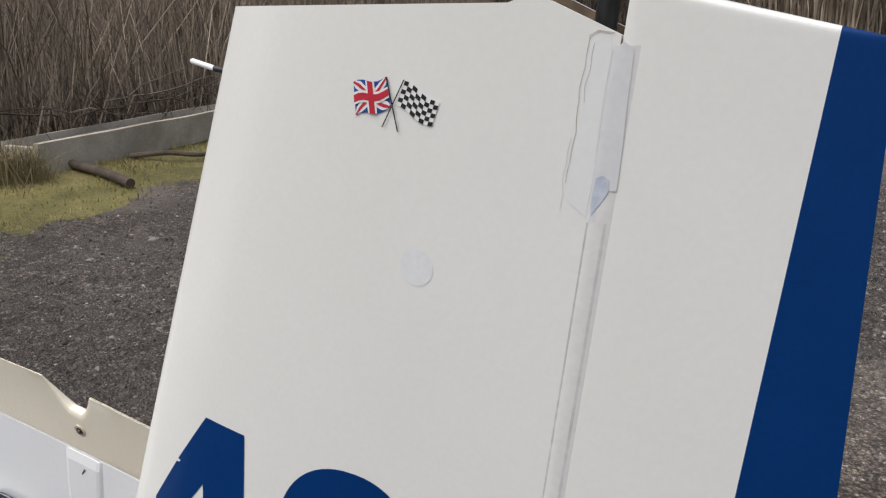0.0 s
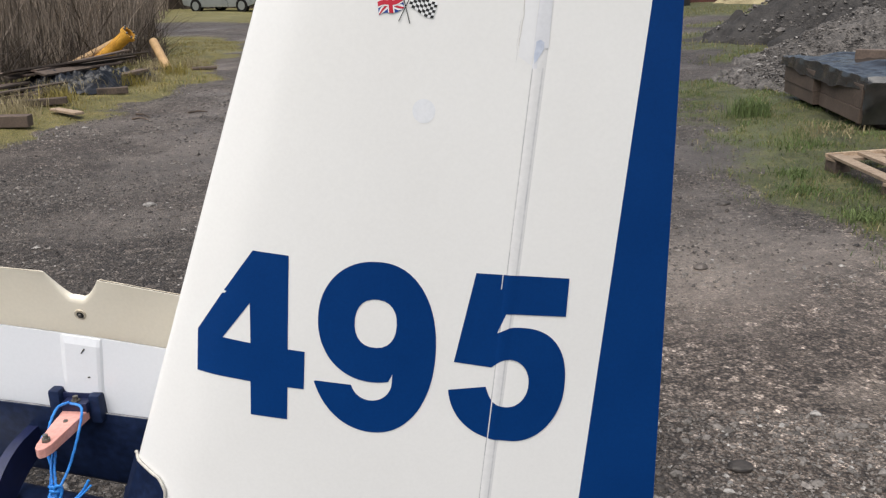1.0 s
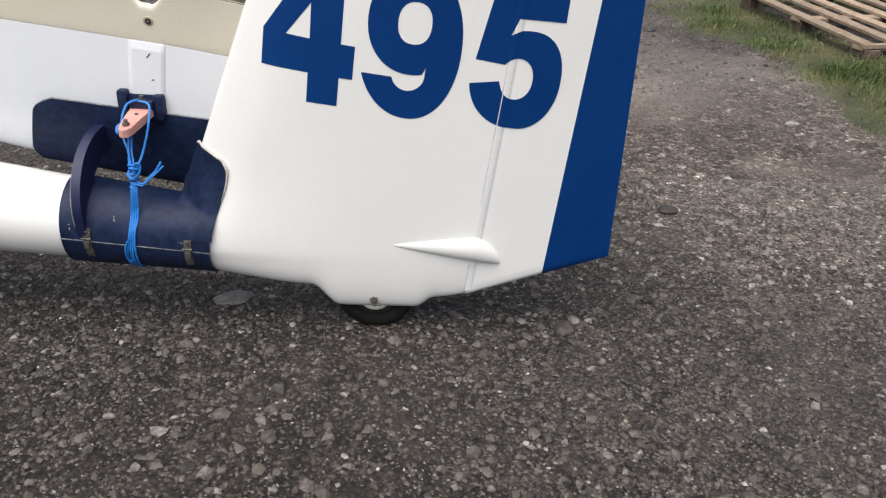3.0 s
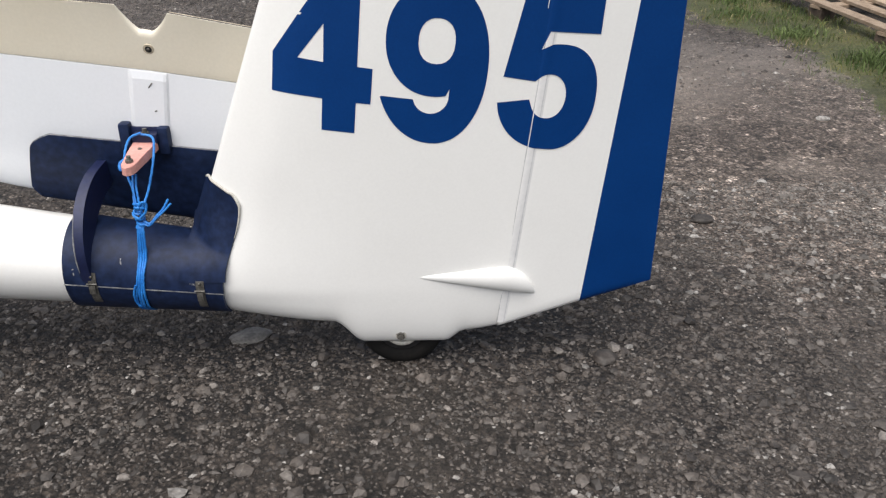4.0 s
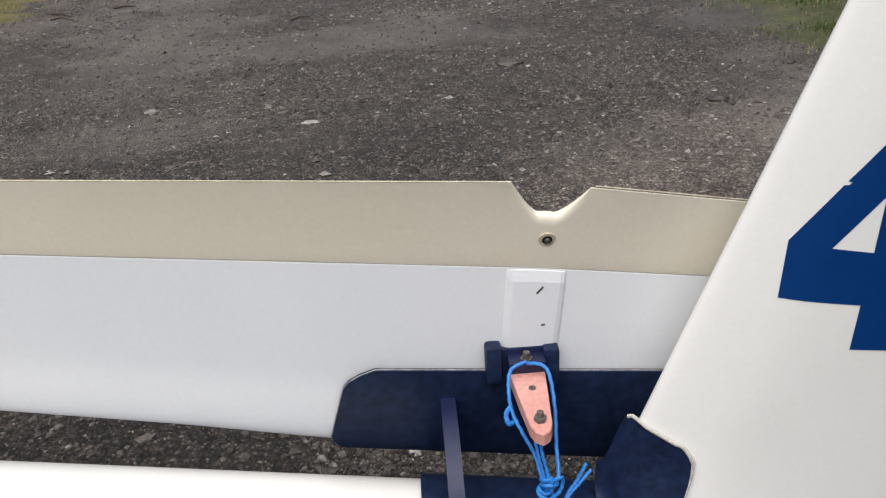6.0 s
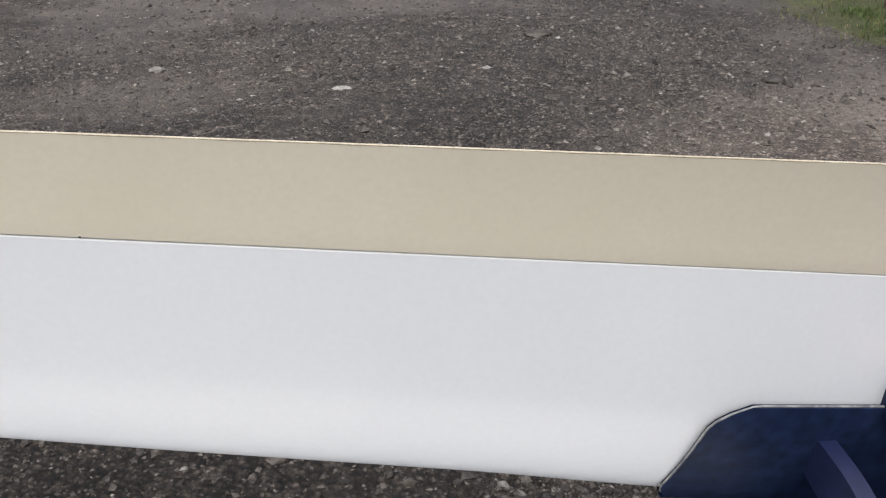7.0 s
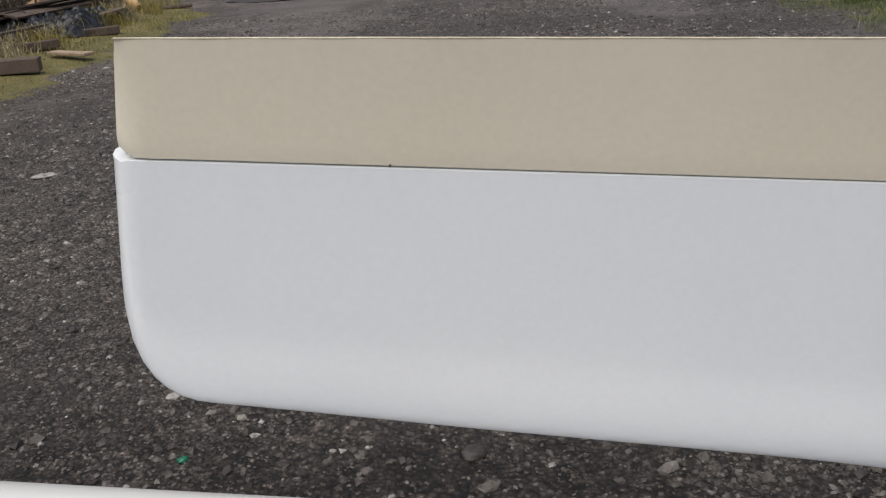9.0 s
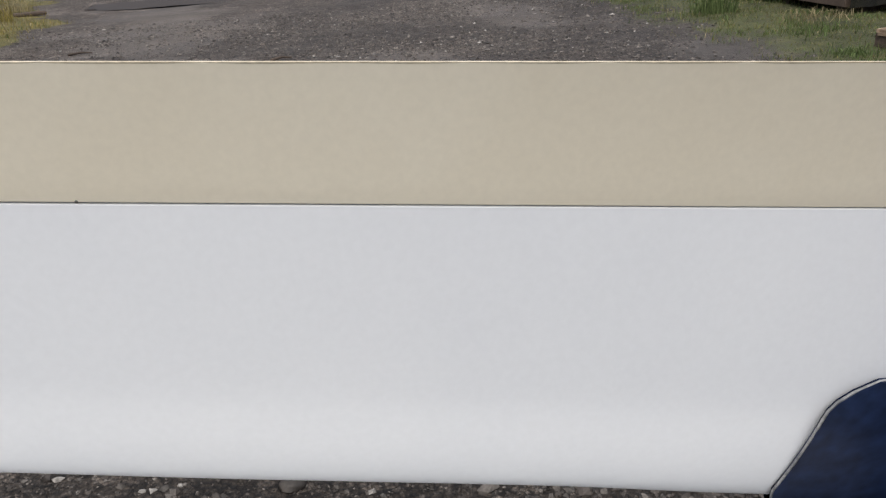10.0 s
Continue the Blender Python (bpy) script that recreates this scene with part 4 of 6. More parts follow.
bm = bmesh.new()
shell(bm, -0.724, -0.386, -3, 196, 0.0005, 0.008)
saddle = part("upper_shell", bm, NAVY, carrier, "navy half shell over the boom")
bm = bmesh.new()
shell(bm, -0.724, -0.388, -4.6, -175, 0.0005, 0.0085)
part("lower_shell", bm, NAVY, carrier, "navy half shell under the boom")
bm = bmesh.new()
shell(bm, -0.726, -0.386, -3.1, -4.5, 0.002, 0.0072, 14, 2)
part("joint_edge", bm, DULL_TRIM, carrier, "pale worn joint line")

# trough that takes the leading edge
bm = bmesh.new()
rows = []
for i in range(61):
    q = i / 60
    out, inn = [], []
    for k in range(22):
        v = k / 15
        up = min(v, 1.0)
        left, right = lerp(-0.818, -0.864, up), -0.16
        left += 0.040 * max(1 - v / 0.24, 0.0) ** 2.4 + 0.016 * max((up - 0.86) / 0.14, 0.0) ** 2
        x = lerp(left, right, q)
        d = -x - 0.533
        top, low = 0.511 + 0.10 * d, 0.329 + 0.155 * d
        if v <= 1:
            y, z = 0.080 + 0.036 * v ** 1.7, lerp(top, low, v)
        else:
            a = (v - 1) / 0.4 * math.pi * 0.75
            y, z = 0.118 + 0.024 - 0.024 * math.cos(a), low - 0.016 * math.sin(a) + 0.05 * smooth(1.2, 1.4, v)
        out.append(Vector((x, y - 0.0025, z - 0.001)))
        inn.append(Vector((x, y + 0.0025, z + 0.001)))
    rows.append(out + inn[::-1])
skin(bm, rows, closed=True, cap=True)
trough_part = part("trough", bm, NAVY, carrier, "navy trough round the leading edge")
bm = bmesh.new()
tube(bm, [r[k] + Vector((0, 0.0025, 0)) for r, k in [(rows[0], k) for k in range(15, -1, -1)]] + [r[0] + Vector((0, 0.0025, 0.001)) for r in rows[1:]], 0.0016, 6)
part("worn_edge", bm, DULL_TRIM, trough_part, "pale worn edge")

# curved gusset from the saddle to the trough
bm = bmesh.new()
gx0 = -0.685
outer = curve_pts([(gx0, -0.104, 0.262), (gx0, -0.112, 0.33), (gx0, -0.094, 0.392), (gx0, -0.052, 0.440), (gx0, 0.012, 0.468), (gx0, 0.098, 0.474)], 5)
inner_pts = curve_pts([(gx0, 0.098, 0.415), (gx0, 0.045, 0.405), (gx0, -0.01, 0.382), (gx0, -0.052, 0.347), (gx0, -0.075, 0.31), (gx0, -0.092, 0.262)], 5)
prism(bm, outer + inner_pts, (0.022, 0, 0))
bmesh.ops.bevel(bm, geom=[e for e in bm.edges if abs(e.verts[0].co.x - e.verts[1].co.x) < 1e-5], offset=0.003, segments=2, affect="EDGES")
gusset = part("gusset", bm, NAVY_SCUFF, carrier, "curved navy gusset")
bm = bmesh.new()
tube(bm, [p + Vector((0.001, -0.0004, 0.0)) for p in outer[2:13]], [0.0006, 0.0012, 0.0016, 0.0010, 0.0015, 0.0018, 0.0010, 0.0014, 0.0009, 0.0007, 0.0005], 6)
part("worn_edge", bm, DULL_TRIM, gusset, "pale worn edge")


# ear that hugs the fin's leading edge, with its pale worn rim
def ear_top(x):
    if x < -0.412:
        return lerp(0.376, 0.470, smooth(-0.462, -0.412, x))
    return lerp(0.470, 0.446, ((x + 0.412) / 0.050) ** 1.2) if x < -0.362 else 0.446 - 0.026 * min((x + 0.362) / 0.022, 1.0) ** 2.2


bm = bmesh.new()
rows, rim = [], []
for i in range(27):
    q = i / 26
    row, bck = [], []
    for k in range(49):
        v = k / 48
        xt = lerp(-0.460, -0.340, q)
        zt = ear_top(xt)
        xb = lerp(-0.480, -0.380, q)
        zb = 0.255
        z = lerp(zb, zt, v)
        x = lerp(xb, xt, smooth(0.0, 1.0, v) if q > 0.5 else v)
        ro = boom_r(x) + 0.0085
        dz = z - boom_axis(x)
        over_shell = math.sqrt(ro * ro - dz * dz) if dz < ro * 0.97 else ro * 0.243 - (dz - ro * 0.97) * 3.0
        over_fin = fin_half(x, z) + flare(x, z) if x > fin_le(z) + 0.004 else fin_half(fin_le(z) + 0.004, z) - (fin_le(z) + 0.004 - x) * 1.6
        gap_ = max(0.026 - abs(over_shell - over_fin), 0.0) / 0.026
        y = -max(max(over_shell, over_fin) + gap_ * gap_ * 0.0065, -0.05) - 0.001 - 0.004 * smooth(0.0, 0.3, v)
        row.append(Vector((x, y, z)))
        bck.append(Vector((x + 0.001, y + 0.004, z)))
    rows.append(row + bck[::-1])
    rim.append(row[-1])
skin(bm, rows, closed=True, cap=True)
ear = part("ear", bm, NAVY, carrier, "navy flared ear against the fin root")
bm = bmesh.new()
tube(bm, rim[9:] + [rows[-1][k] for k in range(47, 26, -2)], [0.0030] * len(rim[9:]) + [0.0026 - 0.0002 * k for k in range(11)], 8)
part("rim", bm, TRIM, ear, "pale worn rim")

# clamp posts, channel, pink arm and its bolts
for x in (-0.604, -0.520):
    bm = bmesh.new()
    slab(bm, (x, 0.079, 0.530 + 0.1 * (-x - 0.56)), (0.024, 0.034, 0.062), None, 0.006)
    part("clamp_post", bm, NAVY, carrier)
bm = bmesh.new()
slab(bm, (-0.562, 0.083, 0.527), (0.066, 0.014, 0.056), None, 0.003)
part("channel", bm, NAVY_SCUFF, carrier, "violet-blue channel between the posts")
bm = bmesh.new()
arm_top = [(-0.584, 0.060), (-0.578, 0.002), (-0.571, -0.060), (-0.566, -0.074), (-0.556, -0.081), (-0.546, -0.074), (-0.541, -0.060), (-0.536, 0.002), (-0.531, 0.060)]


def arm_z(y):
    return 0.528 - 0.05 * (0.06 - y)


prism(bm, [(x, y, arm_z(y)) for x, y in arm_top], (0, 0, -0.020))
bmesh.ops.bevel(bm, geom=bm.edges[:], offset=0.0015, segments=1, affect="EDGES")
arm = part("arm", bm, PINK, carrier, "salmon pink tapered clamp arm", shade=False)
bm = bmesh.new()
slab(bm, (-0.557, 0.066, 0.534), (0.054, 0.030, 0.022), None, 0.003)
part("arm_root", bm, NAVY_SCUFF, arm)
for x, y, r, h in ((-0.556, -0.052, 0.0085, 0.014), (-0.556, 0.016, 0.0055, 0.003), (-0.557, 0.062, 0.0095, 0.016)):
    bm = bmesh.new()
    z0 = arm_z(y) + (0.012 if y > 0.05 else 0.0)
    tube(bm, [(x, y, z0 - 0.004), (x, y, z0 + h * 0.45)], r, 6)
    tube(bm, [(x, y, z0), (x, y, z0 + h)], r * 0.55, 12)
    part("arm_bolt", bm, STEEL, arm, "rusty bolt and nut")

# over-centre latches on the joint
for x in (-0.664, -0.435):
    bm = bmesh.new()
    rr, zc = boom_r(x) + 0.0105, boom_axis(x)
    strip = [(-rr * math.cos(radians(a)), zc + rr * math.sin(radians(a))) for a in range(14, -34, -4)]
    skin(bm, [[(x - 0.009, y, z), (x + 0.009, y, z), (x + 0.009, y + 0.002, z), (x - 0.009, y + 0.002, z)] for y, z in strip], closed=True, cap=True)
    latch = part("latch", bm, STEEL, carrier, "dull steel toggle latch", shade=False)
    bm = bmesh.new()
    slab(bm, (x, -rr - 0.003, zc - 0.012), (0.014, 0.006, 0.020), None, 0.0015)
    tube(bm, [(x - 0.011, -rr - 0.004, zc + 0.002), (x + 0.011, -rr - 0.004, zc + 0.002)], 0.0022, 8)
    part("toggle", bm, STEEL, latch)
    bm = bmesh.new()
    tube(bm, [(x, -rr + 0.002, zc + 0.018), (x, -rr - 0.0025, zc + 0.018)], 0.003, 8)
    part("rivet", bm, STEEL, latch)

# pale scuffs on the shell
fleck = random.Random(8)
for x, a, wide, high, n_ in ((-0.669, 36, 0.003, 5, 4), (-0.600, 33, 0.002, 5, 3), (-0.412, 25, 0.002, 2, 2), (-0.452, 9, 0.005, 4, 6), (-0.43, 46, 0.004, 3, 2), (-0.70, 14, 0.006, 4, 3)):
    bm = bmesh.new()
    for _ in range(n_):
        xx, aa, w = x + fleck.uniform(-wide, wide), a + fleck.uniform(-high, high), fleck.uniform(0.0005, 0.0015)
        t_ = fleck.uniform(0.4, 2.0)
        shell(bm, xx - w, xx + w, aa - t_, aa + t_ * 0.7, 0.0083, 0.0004, 1, 2)
    part("scuff", bm, DULL_TRIM, saddle)

# ---- blue cord tied round the arm and down over the shell ----
rope = thing("rope", (-0.55, -0.05, 0.40), "bright blue polypropylene cord knotted round the clamp arm", "rope")


def shell_pt(x, a, off=0.0125):
    r = boom_r(x) + off
    return (x, -r * math.cos(radians(a)), boom_axis(x) + r * math.sin(radians(a)))


def strand(ctrl, r=0.0028, wob=0.0007, seed=0.0):
    pts = curve_pts(ctrl, 10)
    pts = [p + Vector((wob * math.sin(i * 1.7 + seed), wob * math.cos(i * 1.3 + seed), 0)) for i, p in enumerate(pts)]
    b = bmesh.new()
    tube(b, pts, r, 7)
    return part("strand", b, CORD, rope)


KN = Vector((-0.549, -0.062, 0.405))
strand([(-0.560, 0.045, 0.549), (-0.538, 0.043, 0.545), (-0.529, 0.030, 0.534), (-0.527, 0.0, 0.500), (-0.531, -0.035, 0.458), KN + Vector((0.015, -0.004, 0.032)), KN + Vector((0.004, -0.010, 0.012))], 0.0027, 0.0003)
strand([(-0.560, 0.045, 0.552), (-0.583, 0.040, 0.542), (-0.589, 0.018, 0.522), (-0.587, -0.002, 0.500), (-0.575, -0.028, 0.480), (-0.562, -0.045, 0.456), KN + Vector((-0.006, -0.006, 0.022)), KN], 0.0027, 0.0003, 1.0)
strand([(-0.588, 0.006, 0.506), (-0.596, -0.004, 0.500), (-0.594, -0.013, 0.490), (-0.586, -0.006, 0.487)], 0.0036, 0.0003, 1.5)
strand([(-0.562, -0.030, 0.488), (-0.559, -0.050, 0.462), (-0.554, -0.062, 0.436), KN + Vector((-0.001, -0.008, 0.010))], 0.0024, 0.0004, 2.0)
strand([(-0.555, -0.032, 0.488), (-0.553, -0.048, 0.462), (-0.548, -0.060, 0.438), KN + Vector((0.003, -0.008, 0.012))], 0.0024, 0.0004, 3.0)
knot = random.Random(12)
for i in range(7):
    z = -0.024 + 0.0085 * i
    w, tx, ty = knot.uniform(0.0070, 0.0105), knot.uniform(-0.55, 0.55), knot.uniform(-0.5, 0.5)
    ox = knot.uniform(-0.003, 0.003)
    b = bmesh.new()
    tube(b, [KN + Vector((ox + w * math.cos(a), -0.003 + 0.85 * w * math.sin(a), z + w * (tx * math.cos(a) + ty * math.sin(a)))) for a in (2 * math.pi * k / 14 + i for k in range(15))], knot.uniform(0.0027, 0.0036), 7)
    part("knot_turn", b, CORD, rope)
strand([KN + Vector((0.002, -0.010, 0.024)), KN + Vector((0.013, -0.013, 0.036)), KN + Vector((0.020, -0.010, 0.030)), KN + Vector((0.016, -0.012, 0.012)), KN + Vector((0.004, -0.012, 0.0))], 0.0027, 0.0003)
for i, (d, e) in enumerate(((-0.0088, -0.011), (-0.0042, -0.004), (0.0012, 0.001), (0.0060, 0.0085))):
    strand([KN + Vector((d * 0.5, -0.004, -0.014)), KN + Vector((d * 0.8, -0.012, -0.034)), shell_pt(-0.553 + d, 40), shell_pt(-0.557 + d * 0.8, 18), shell_pt(-0.561 + d, -2), shell_pt(-0.565 + e, -20), shell_pt(-0.567 + e, -40),
            shell_pt(-0.568 + e * 0.5, -72)], 0.0026, 0.0003, i * 1.1)
strand([KN + Vector((0.006, -0.004, -0.012)), KN + Vector((0.020, -0.006, -0.016)), KN + Vector((0.032, 0.004, -0.004)), KN + Vector((0.046, 0.012, 0.010)), KN + Vector((0.058, 0.018, 0.030))], 0.0026, 0.0003, 2)
strand([KN + Vector((0.006, -0.006, -0.016)), KN + Vector((0.018, -0.008, -0.020)), KN + Vector((0.034, 0.002, -0.006)), KN + Vector((0.048, 0.008, 0.006)), KN + Vector((0.064, 0.014, 0.022))], 0.0022, 0.0003, 4)
strand([shell_pt(-0.570, 4, 0.016), shell_pt(-0.577, -8, 0.016), shell_pt(-0.578, -22, 0.016), shell_pt(-0.572, -30, 0.017)], 0.0024, 0.0003, 5)
# ---- the yard: wood stack under a sheet, pallet, boards ----


def turned(deg):
    return Matrix.Rotation(radians(deg), 4, "Z")


def plank(bm, a, b, width, thick, bevel=0.004, mat=0, roll=0.0):
    """A board from a to b, lying flat."""
    a, b = Vector(a), Vector(b)
    d = b - a
    m = d.to_track_quat("X", "Z").to_matrix().to_4x4() @ Matrix.Rotation(radians(roll), 4, "X")
    return slab(bm, (a + b) / 2, (d.length, width, thick), m, bevel, mat)


# pallet: deck boards along its length on cross boards and blocks
PA, PL, PW, PT = Vector((2.255, 4.36, 0.0)), 1.50, 1.32, 0.128
pal = thing("pallet", tuple(PA + Vector((0.6, -0.5, ground_z(2.6, 3.8)))), "weathered grey-brown wooden pallet lying in the grass", "pallet")
ly, lx = Vector((0.15, -0.989, 0)).normalized(), Vector((0.955, 0.295, 0)).normalized()
gz = 0.022


def on_pallet(u, v, z):
    return PA + lx * u + ly * v + Vector((0, 0, z + gz - 0.012 * v))


for i in range(7):
    u = 0.045 + (PW - 0.09) * i / 6 + (0.0, 0.012, -0.01, 0.008, 0.0, -0.008, 0.0)[i]
    bm = bmesh.new()
    plank(bm, on_pallet(u, 0.02, PT - 0.010), on_pallet(u, PL - 0.02, PT - 0.010), 0.084, 0.019, 0.002)
    part("deck_board", bm, WOOD, pal, shade=False)
for v in (0.05, PL * 0.5, PL - 0.05):
    bm = bmesh.new()
    plank(bm, on_pallet(0, v, PT - 0.031), on_pallet(PW, v, PT - 0.031), 0.095, 0.020, 0.002)
    part("cross_board", bm, WOOD, pal, shade=False)
    for u in (0.06, PW / 2, PW - 0.06):
        bm = bmesh.new()
        plank(bm, on_pallet(u, v - 0.07, 0.055), on_pallet(u, v + 0.07, 0.055), 0.10, 0.086, 0.004)
        part("block", bm, DARK_WOOD, pal, shade=False)
for v in (-0.004, PL + 0.004):
    bm = bmesh.new()
    plank(bm, on_pallet(-0.005, v, PT - 0.012), on_pallet(PW + 0.005, v, PT - 0.012), 0.018, 0.024, 0.002)
    part("edge_batten", bm, WOOD, pal, shade=False)
for u in (0.06, PW / 2, PW - 0.06):
    bm = bmesh.new()
    plank(bm, on_pallet(u, 0, 0.0), on_pallet(u, PL, 0.0), 0.09, 0.02, 0.002)
    part("bottom_board", bm, DARK_WOOD, pal, shade=False)

# stack of brown boards on bearers
BX0, BX1, BY0, BY1, BZ0, BZ1 = 2.95, 4.35, 5.72, 7.70, 0.11, 0.42
stack = thing("board_stack", (3.6, 7.3, ground_z(3.6, 7.3)), "stack of brown boards on bearers under black polythene", "board stack")
sk = lambda y: -0.10 * (y - BY0)
cuts = [0.0, 0.52, 1.0]
for j in range(2):
    z0 = lerp(BZ0, BZ1, (0.0, 0.38)[j])
    z1 = lerp(BZ0, BZ1, (0.38, 1.0)[j]) - 0.002
    for i in range(2):
        y0, y1 = lerp(BY0, BY1, cuts[i]) + 0.006, lerp(BY0, BY1, cuts[i + 1]) - 0.006
        o = 0.005 * math.sin(j * 2.1 + i * 1.7)
        bm = bmesh.new()
        slab(bm, ((BX0 + BX1) / 2 + o + sk((y0 + y1) / 2) * 0.6, (y0 + y1) / 2, (z0 + z1) / 2), (BX1 - BX0, y1 - y0, z1 - z0), None, 0.004)
        part("board", bm, BROWN_BOARD, stack, shade=False)
for y in (5.9, 6.7, 7.5):
    bm = bmesh.new()
    slab(bm, (3.66, y, 0.058), (1.36, 0.09, 0.10), None, 0.004)
    part("bearer", bm, DARK_WOOD, stack, shade=False)

# polythene draped over it
bm = bmesh.new()
rows = []
for i in range(91):
    u = i / 90
    row = []
    for k in range(121):
        v = k / 120
        # across: down the left side, over the top, down the right; along: down the near end
        a = lerp(-0.34, 1.75, u)
        b = lerp(-0.42, 2.15, v)
        x = BX0 - 0.014 + max(min(a, 1.40), 0.0)
        y = BY0 - 0.016 + max(min(b, 2.02), 0.0)
        hang = max(-a, 0.0) * (0.26 + 0.07 * math.sin(y * 3.1) + 0.12 * noise.noise((y * 4, 0, 5))) + max(a - 1.40, 0)
        drop = max(-b, 0.0) * 0.82
        crumple = 0.040 * noise.noise((x * 2.2, y * 1.6, 1)) + 0.040 * abs(noise.noise((x * 4 + y * 2, y * 2.4, 4))) + 0.014 * abs(noise.noise((x * 9 - y * 5, y * 6, 4)))
        z = BZ1 + 0.012 + (0.03 + crumple + 0.06 * smooth(2.6, 0.4, b) * smooth(0, 0.7, a)) * (1.0 if hang + drop == 0 else 0.35)
        z -= hang + drop
        x += sk(y) * 0.6 - (0.03 * hang / 0.2 if a < 0 else 0) + 0.012 * noise.noise((y * 6, z * 6, 2)) * (1 if a <= 0 else 0)
        y += (-0.025 - 0.02 * noise.noise((x * 7, z * 5, 9))) * (1 if b < 0 else 0)
        row.append((x, y, max(z, 0.06)))
    rows.append(row)
skin(bm, rows)
solo("polythene_sheet", bm, SHEET, "crumpled black polythene sheet over the board stack", "sheet")

# timber lengths lying on the sheet
for a, b, w, h in (((3.25, 6.9, 0.545), (3.85, 6.62, 0.540), 0.11, 0.10), ((3.88, 6.60, 0.55), (4.75, 6.15, 0.55), 0.12, 0.11), ((4.15, 6.9, 0.555), (5.4, 6.3, 0.555), 0.13, 0.12)):
    bm = bmesh.new()
    plank(bm, a, b, w, h, 0.005)
    solo("timber_length", bm, BROWN_BOARD if w < 0.12 else WOOD, "sawn brown timber length lying on the polythene", "timber", "timber on the stack", shade=False)
bm = bmesh.new()
m = Matrix.Translation((4.30, 5.80, 0.66)) @ turned(-32) @ Matrix.Rotation(radians(38), 4, "X")
made = slab(bm, (0, 0, 0), (1.1, 0.50, 0.018), None, 0.003)
for v in made:
    v.co = m @ v.co
panel = solo("white_fascia", bm, WHITE_PVC, "grubby white sheet of board leaning on the timber", "board", shade=False)
for dx in (-0.42, -0.1, 0.3):
    bm = bmesh.new()
    p = m @ Vector((dx, 0.13, 0.009))
    q = m @ Vector((dx, 0.13, 0.014))
    tube(bm, [p, q], 0.012, 8)
    part("bolt_head", bm, STEEL, panel)

# white beam on blocks beside the stack
bm = bmesh.new()
plank(bm, (3.46, 5.58, 0.345), (3.93, 4.00, 0.345), 0.16, 0.12, 0.006)
solo("white_beam", bm, WHITE_PVC, "grubby white boxed beam resting on blocks", "beam", shade=False)
for c, s, mt, lab in (((3.52, 5.38, 0.225), (0.26, 0.13, 0.12), DARK_WOOD, "damp dark wooden packing block"), ((3.53, 5.38, 0.10), (0.30, 0.13, 0.13), CONCRETE, "pale stained concrete packing block"),
                      ((3.86, 4.22, 0.165), (0.22, 0.16, 0.25), DARK_WOOD, "damp dark wooden packing block")):
    bm = bmesh.new()
    slab(bm, c, s, turned(-73), 0.008)
    solo("packing_block", bm, mt, lab + " under the white beam", "block", shade=False)


bm = bmesh.new()
plank(bm, (3.60, 5.12, 0.455), (3.80, 4.45, 0.455), 0.11, 0.10, 0.005)
solo("timber_length", bm, BROWN_BOARD, "dark brown timber length lying on the white beam", "timber", shade=False)

# ---- heaps ----
def heap(name, cx, cy, rx, ry, h, mat, label, n=44, seed=0.0, rough_=0.10):
    bm = bmesh.new()
    rows = []
    for i in range(n + 1):
        row = []
        for k in range(n + 1):
            x, y = lerp(-1.25, 1.25, i / n), lerp(-1.25, 1.25, k / n)
            d = math.hypot(x, y) + 0.16 * noise.noise((x * 2 + seed, y * 2, seed))
            z = h * max(1 - d, -0.12) ** 1 if d < 1 else -0.12 * h
            z += rough_ * h * (noise.noise((x * 7 + seed, y * 7, 3)) + 0.6 * noise.noise((x * 19, y * 19 + seed, 8))) * (1 if d < 1 else 0)
            row.append((cx + x * rx, cy + y * ry, z + (ground_z(cx + x * rx, cy + y * ry) if z < 0.1 else 0)))
        rows.append(row)
    skin(bm, rows)
    return solo(name, bm, mat, label, "heap", kind="stuff")


HEAP_GREY = material("grey_gravel_heap", (0.055, 0.05, 0.046), (0.16, 0.145, 0.132), 0.9, 9, 32, 0.05, dirt=0.55)
HEAP_DARK = material("dark_spoil_heap", (0.02, 0.018, 0.017), (0.055, 0.05, 0.046), 0.9, 5, 40, 0.03, dirt=0.55)
heap("gravel_heap", 4.75, 10.7, 1.6, 1.9, 0.80, HEAP_GREY, "heap of loose grey gravel behind the board stack", 80, seed=1.0, rough_=0.14)
heap("spoil_heap", 6.5, 15.4, 3.1, 3.0, 1.75, HEAP_DARK, "large dark heap of spoil and stones", 80, seed=4.0, rough_=0.14)
heap("rubble_spill", 3.25, 9.2, 0.75, 1.3, 0.20, HEAP_GREY, "low spill of broken stone in the grass", 50, seed=7.0, rough_=0.5)


# ---- left verge: trough, logs, planks, pipes ----
trough = thing("concrete_trough", (-5.75, 5.1, 0.1), "long grey concrete trough lying along the verge", "trough")
ax = Vector((-0.035, 1.0, 0)).normalized()
sd = Vector((ax.y, -ax.x, 0))
T0 = Vector((-5.80, 3.72, 0.05))
bm = bmesh.new()
prof2 = [(0.22, 0.0), (0.225, 0.28), (0.18, 0.285), (0.165, 0.06), (-0.165, 0.06), (-0.18, 0.285), (-0.225, 0.28), (-0.22, 0.0)]
rows = []
for i in range(30):
    d = 2.9 * i / 29
    rows.append([T0 + ax * d + sd * (x + 0.004 * noise.noise((d * 3, z * 9, 1))) + Vector((0, 0, z + 0.006 * noise.noise((d * 2.0, x * 9, 5)) + 0.012 * d)) for x, z in prof2])
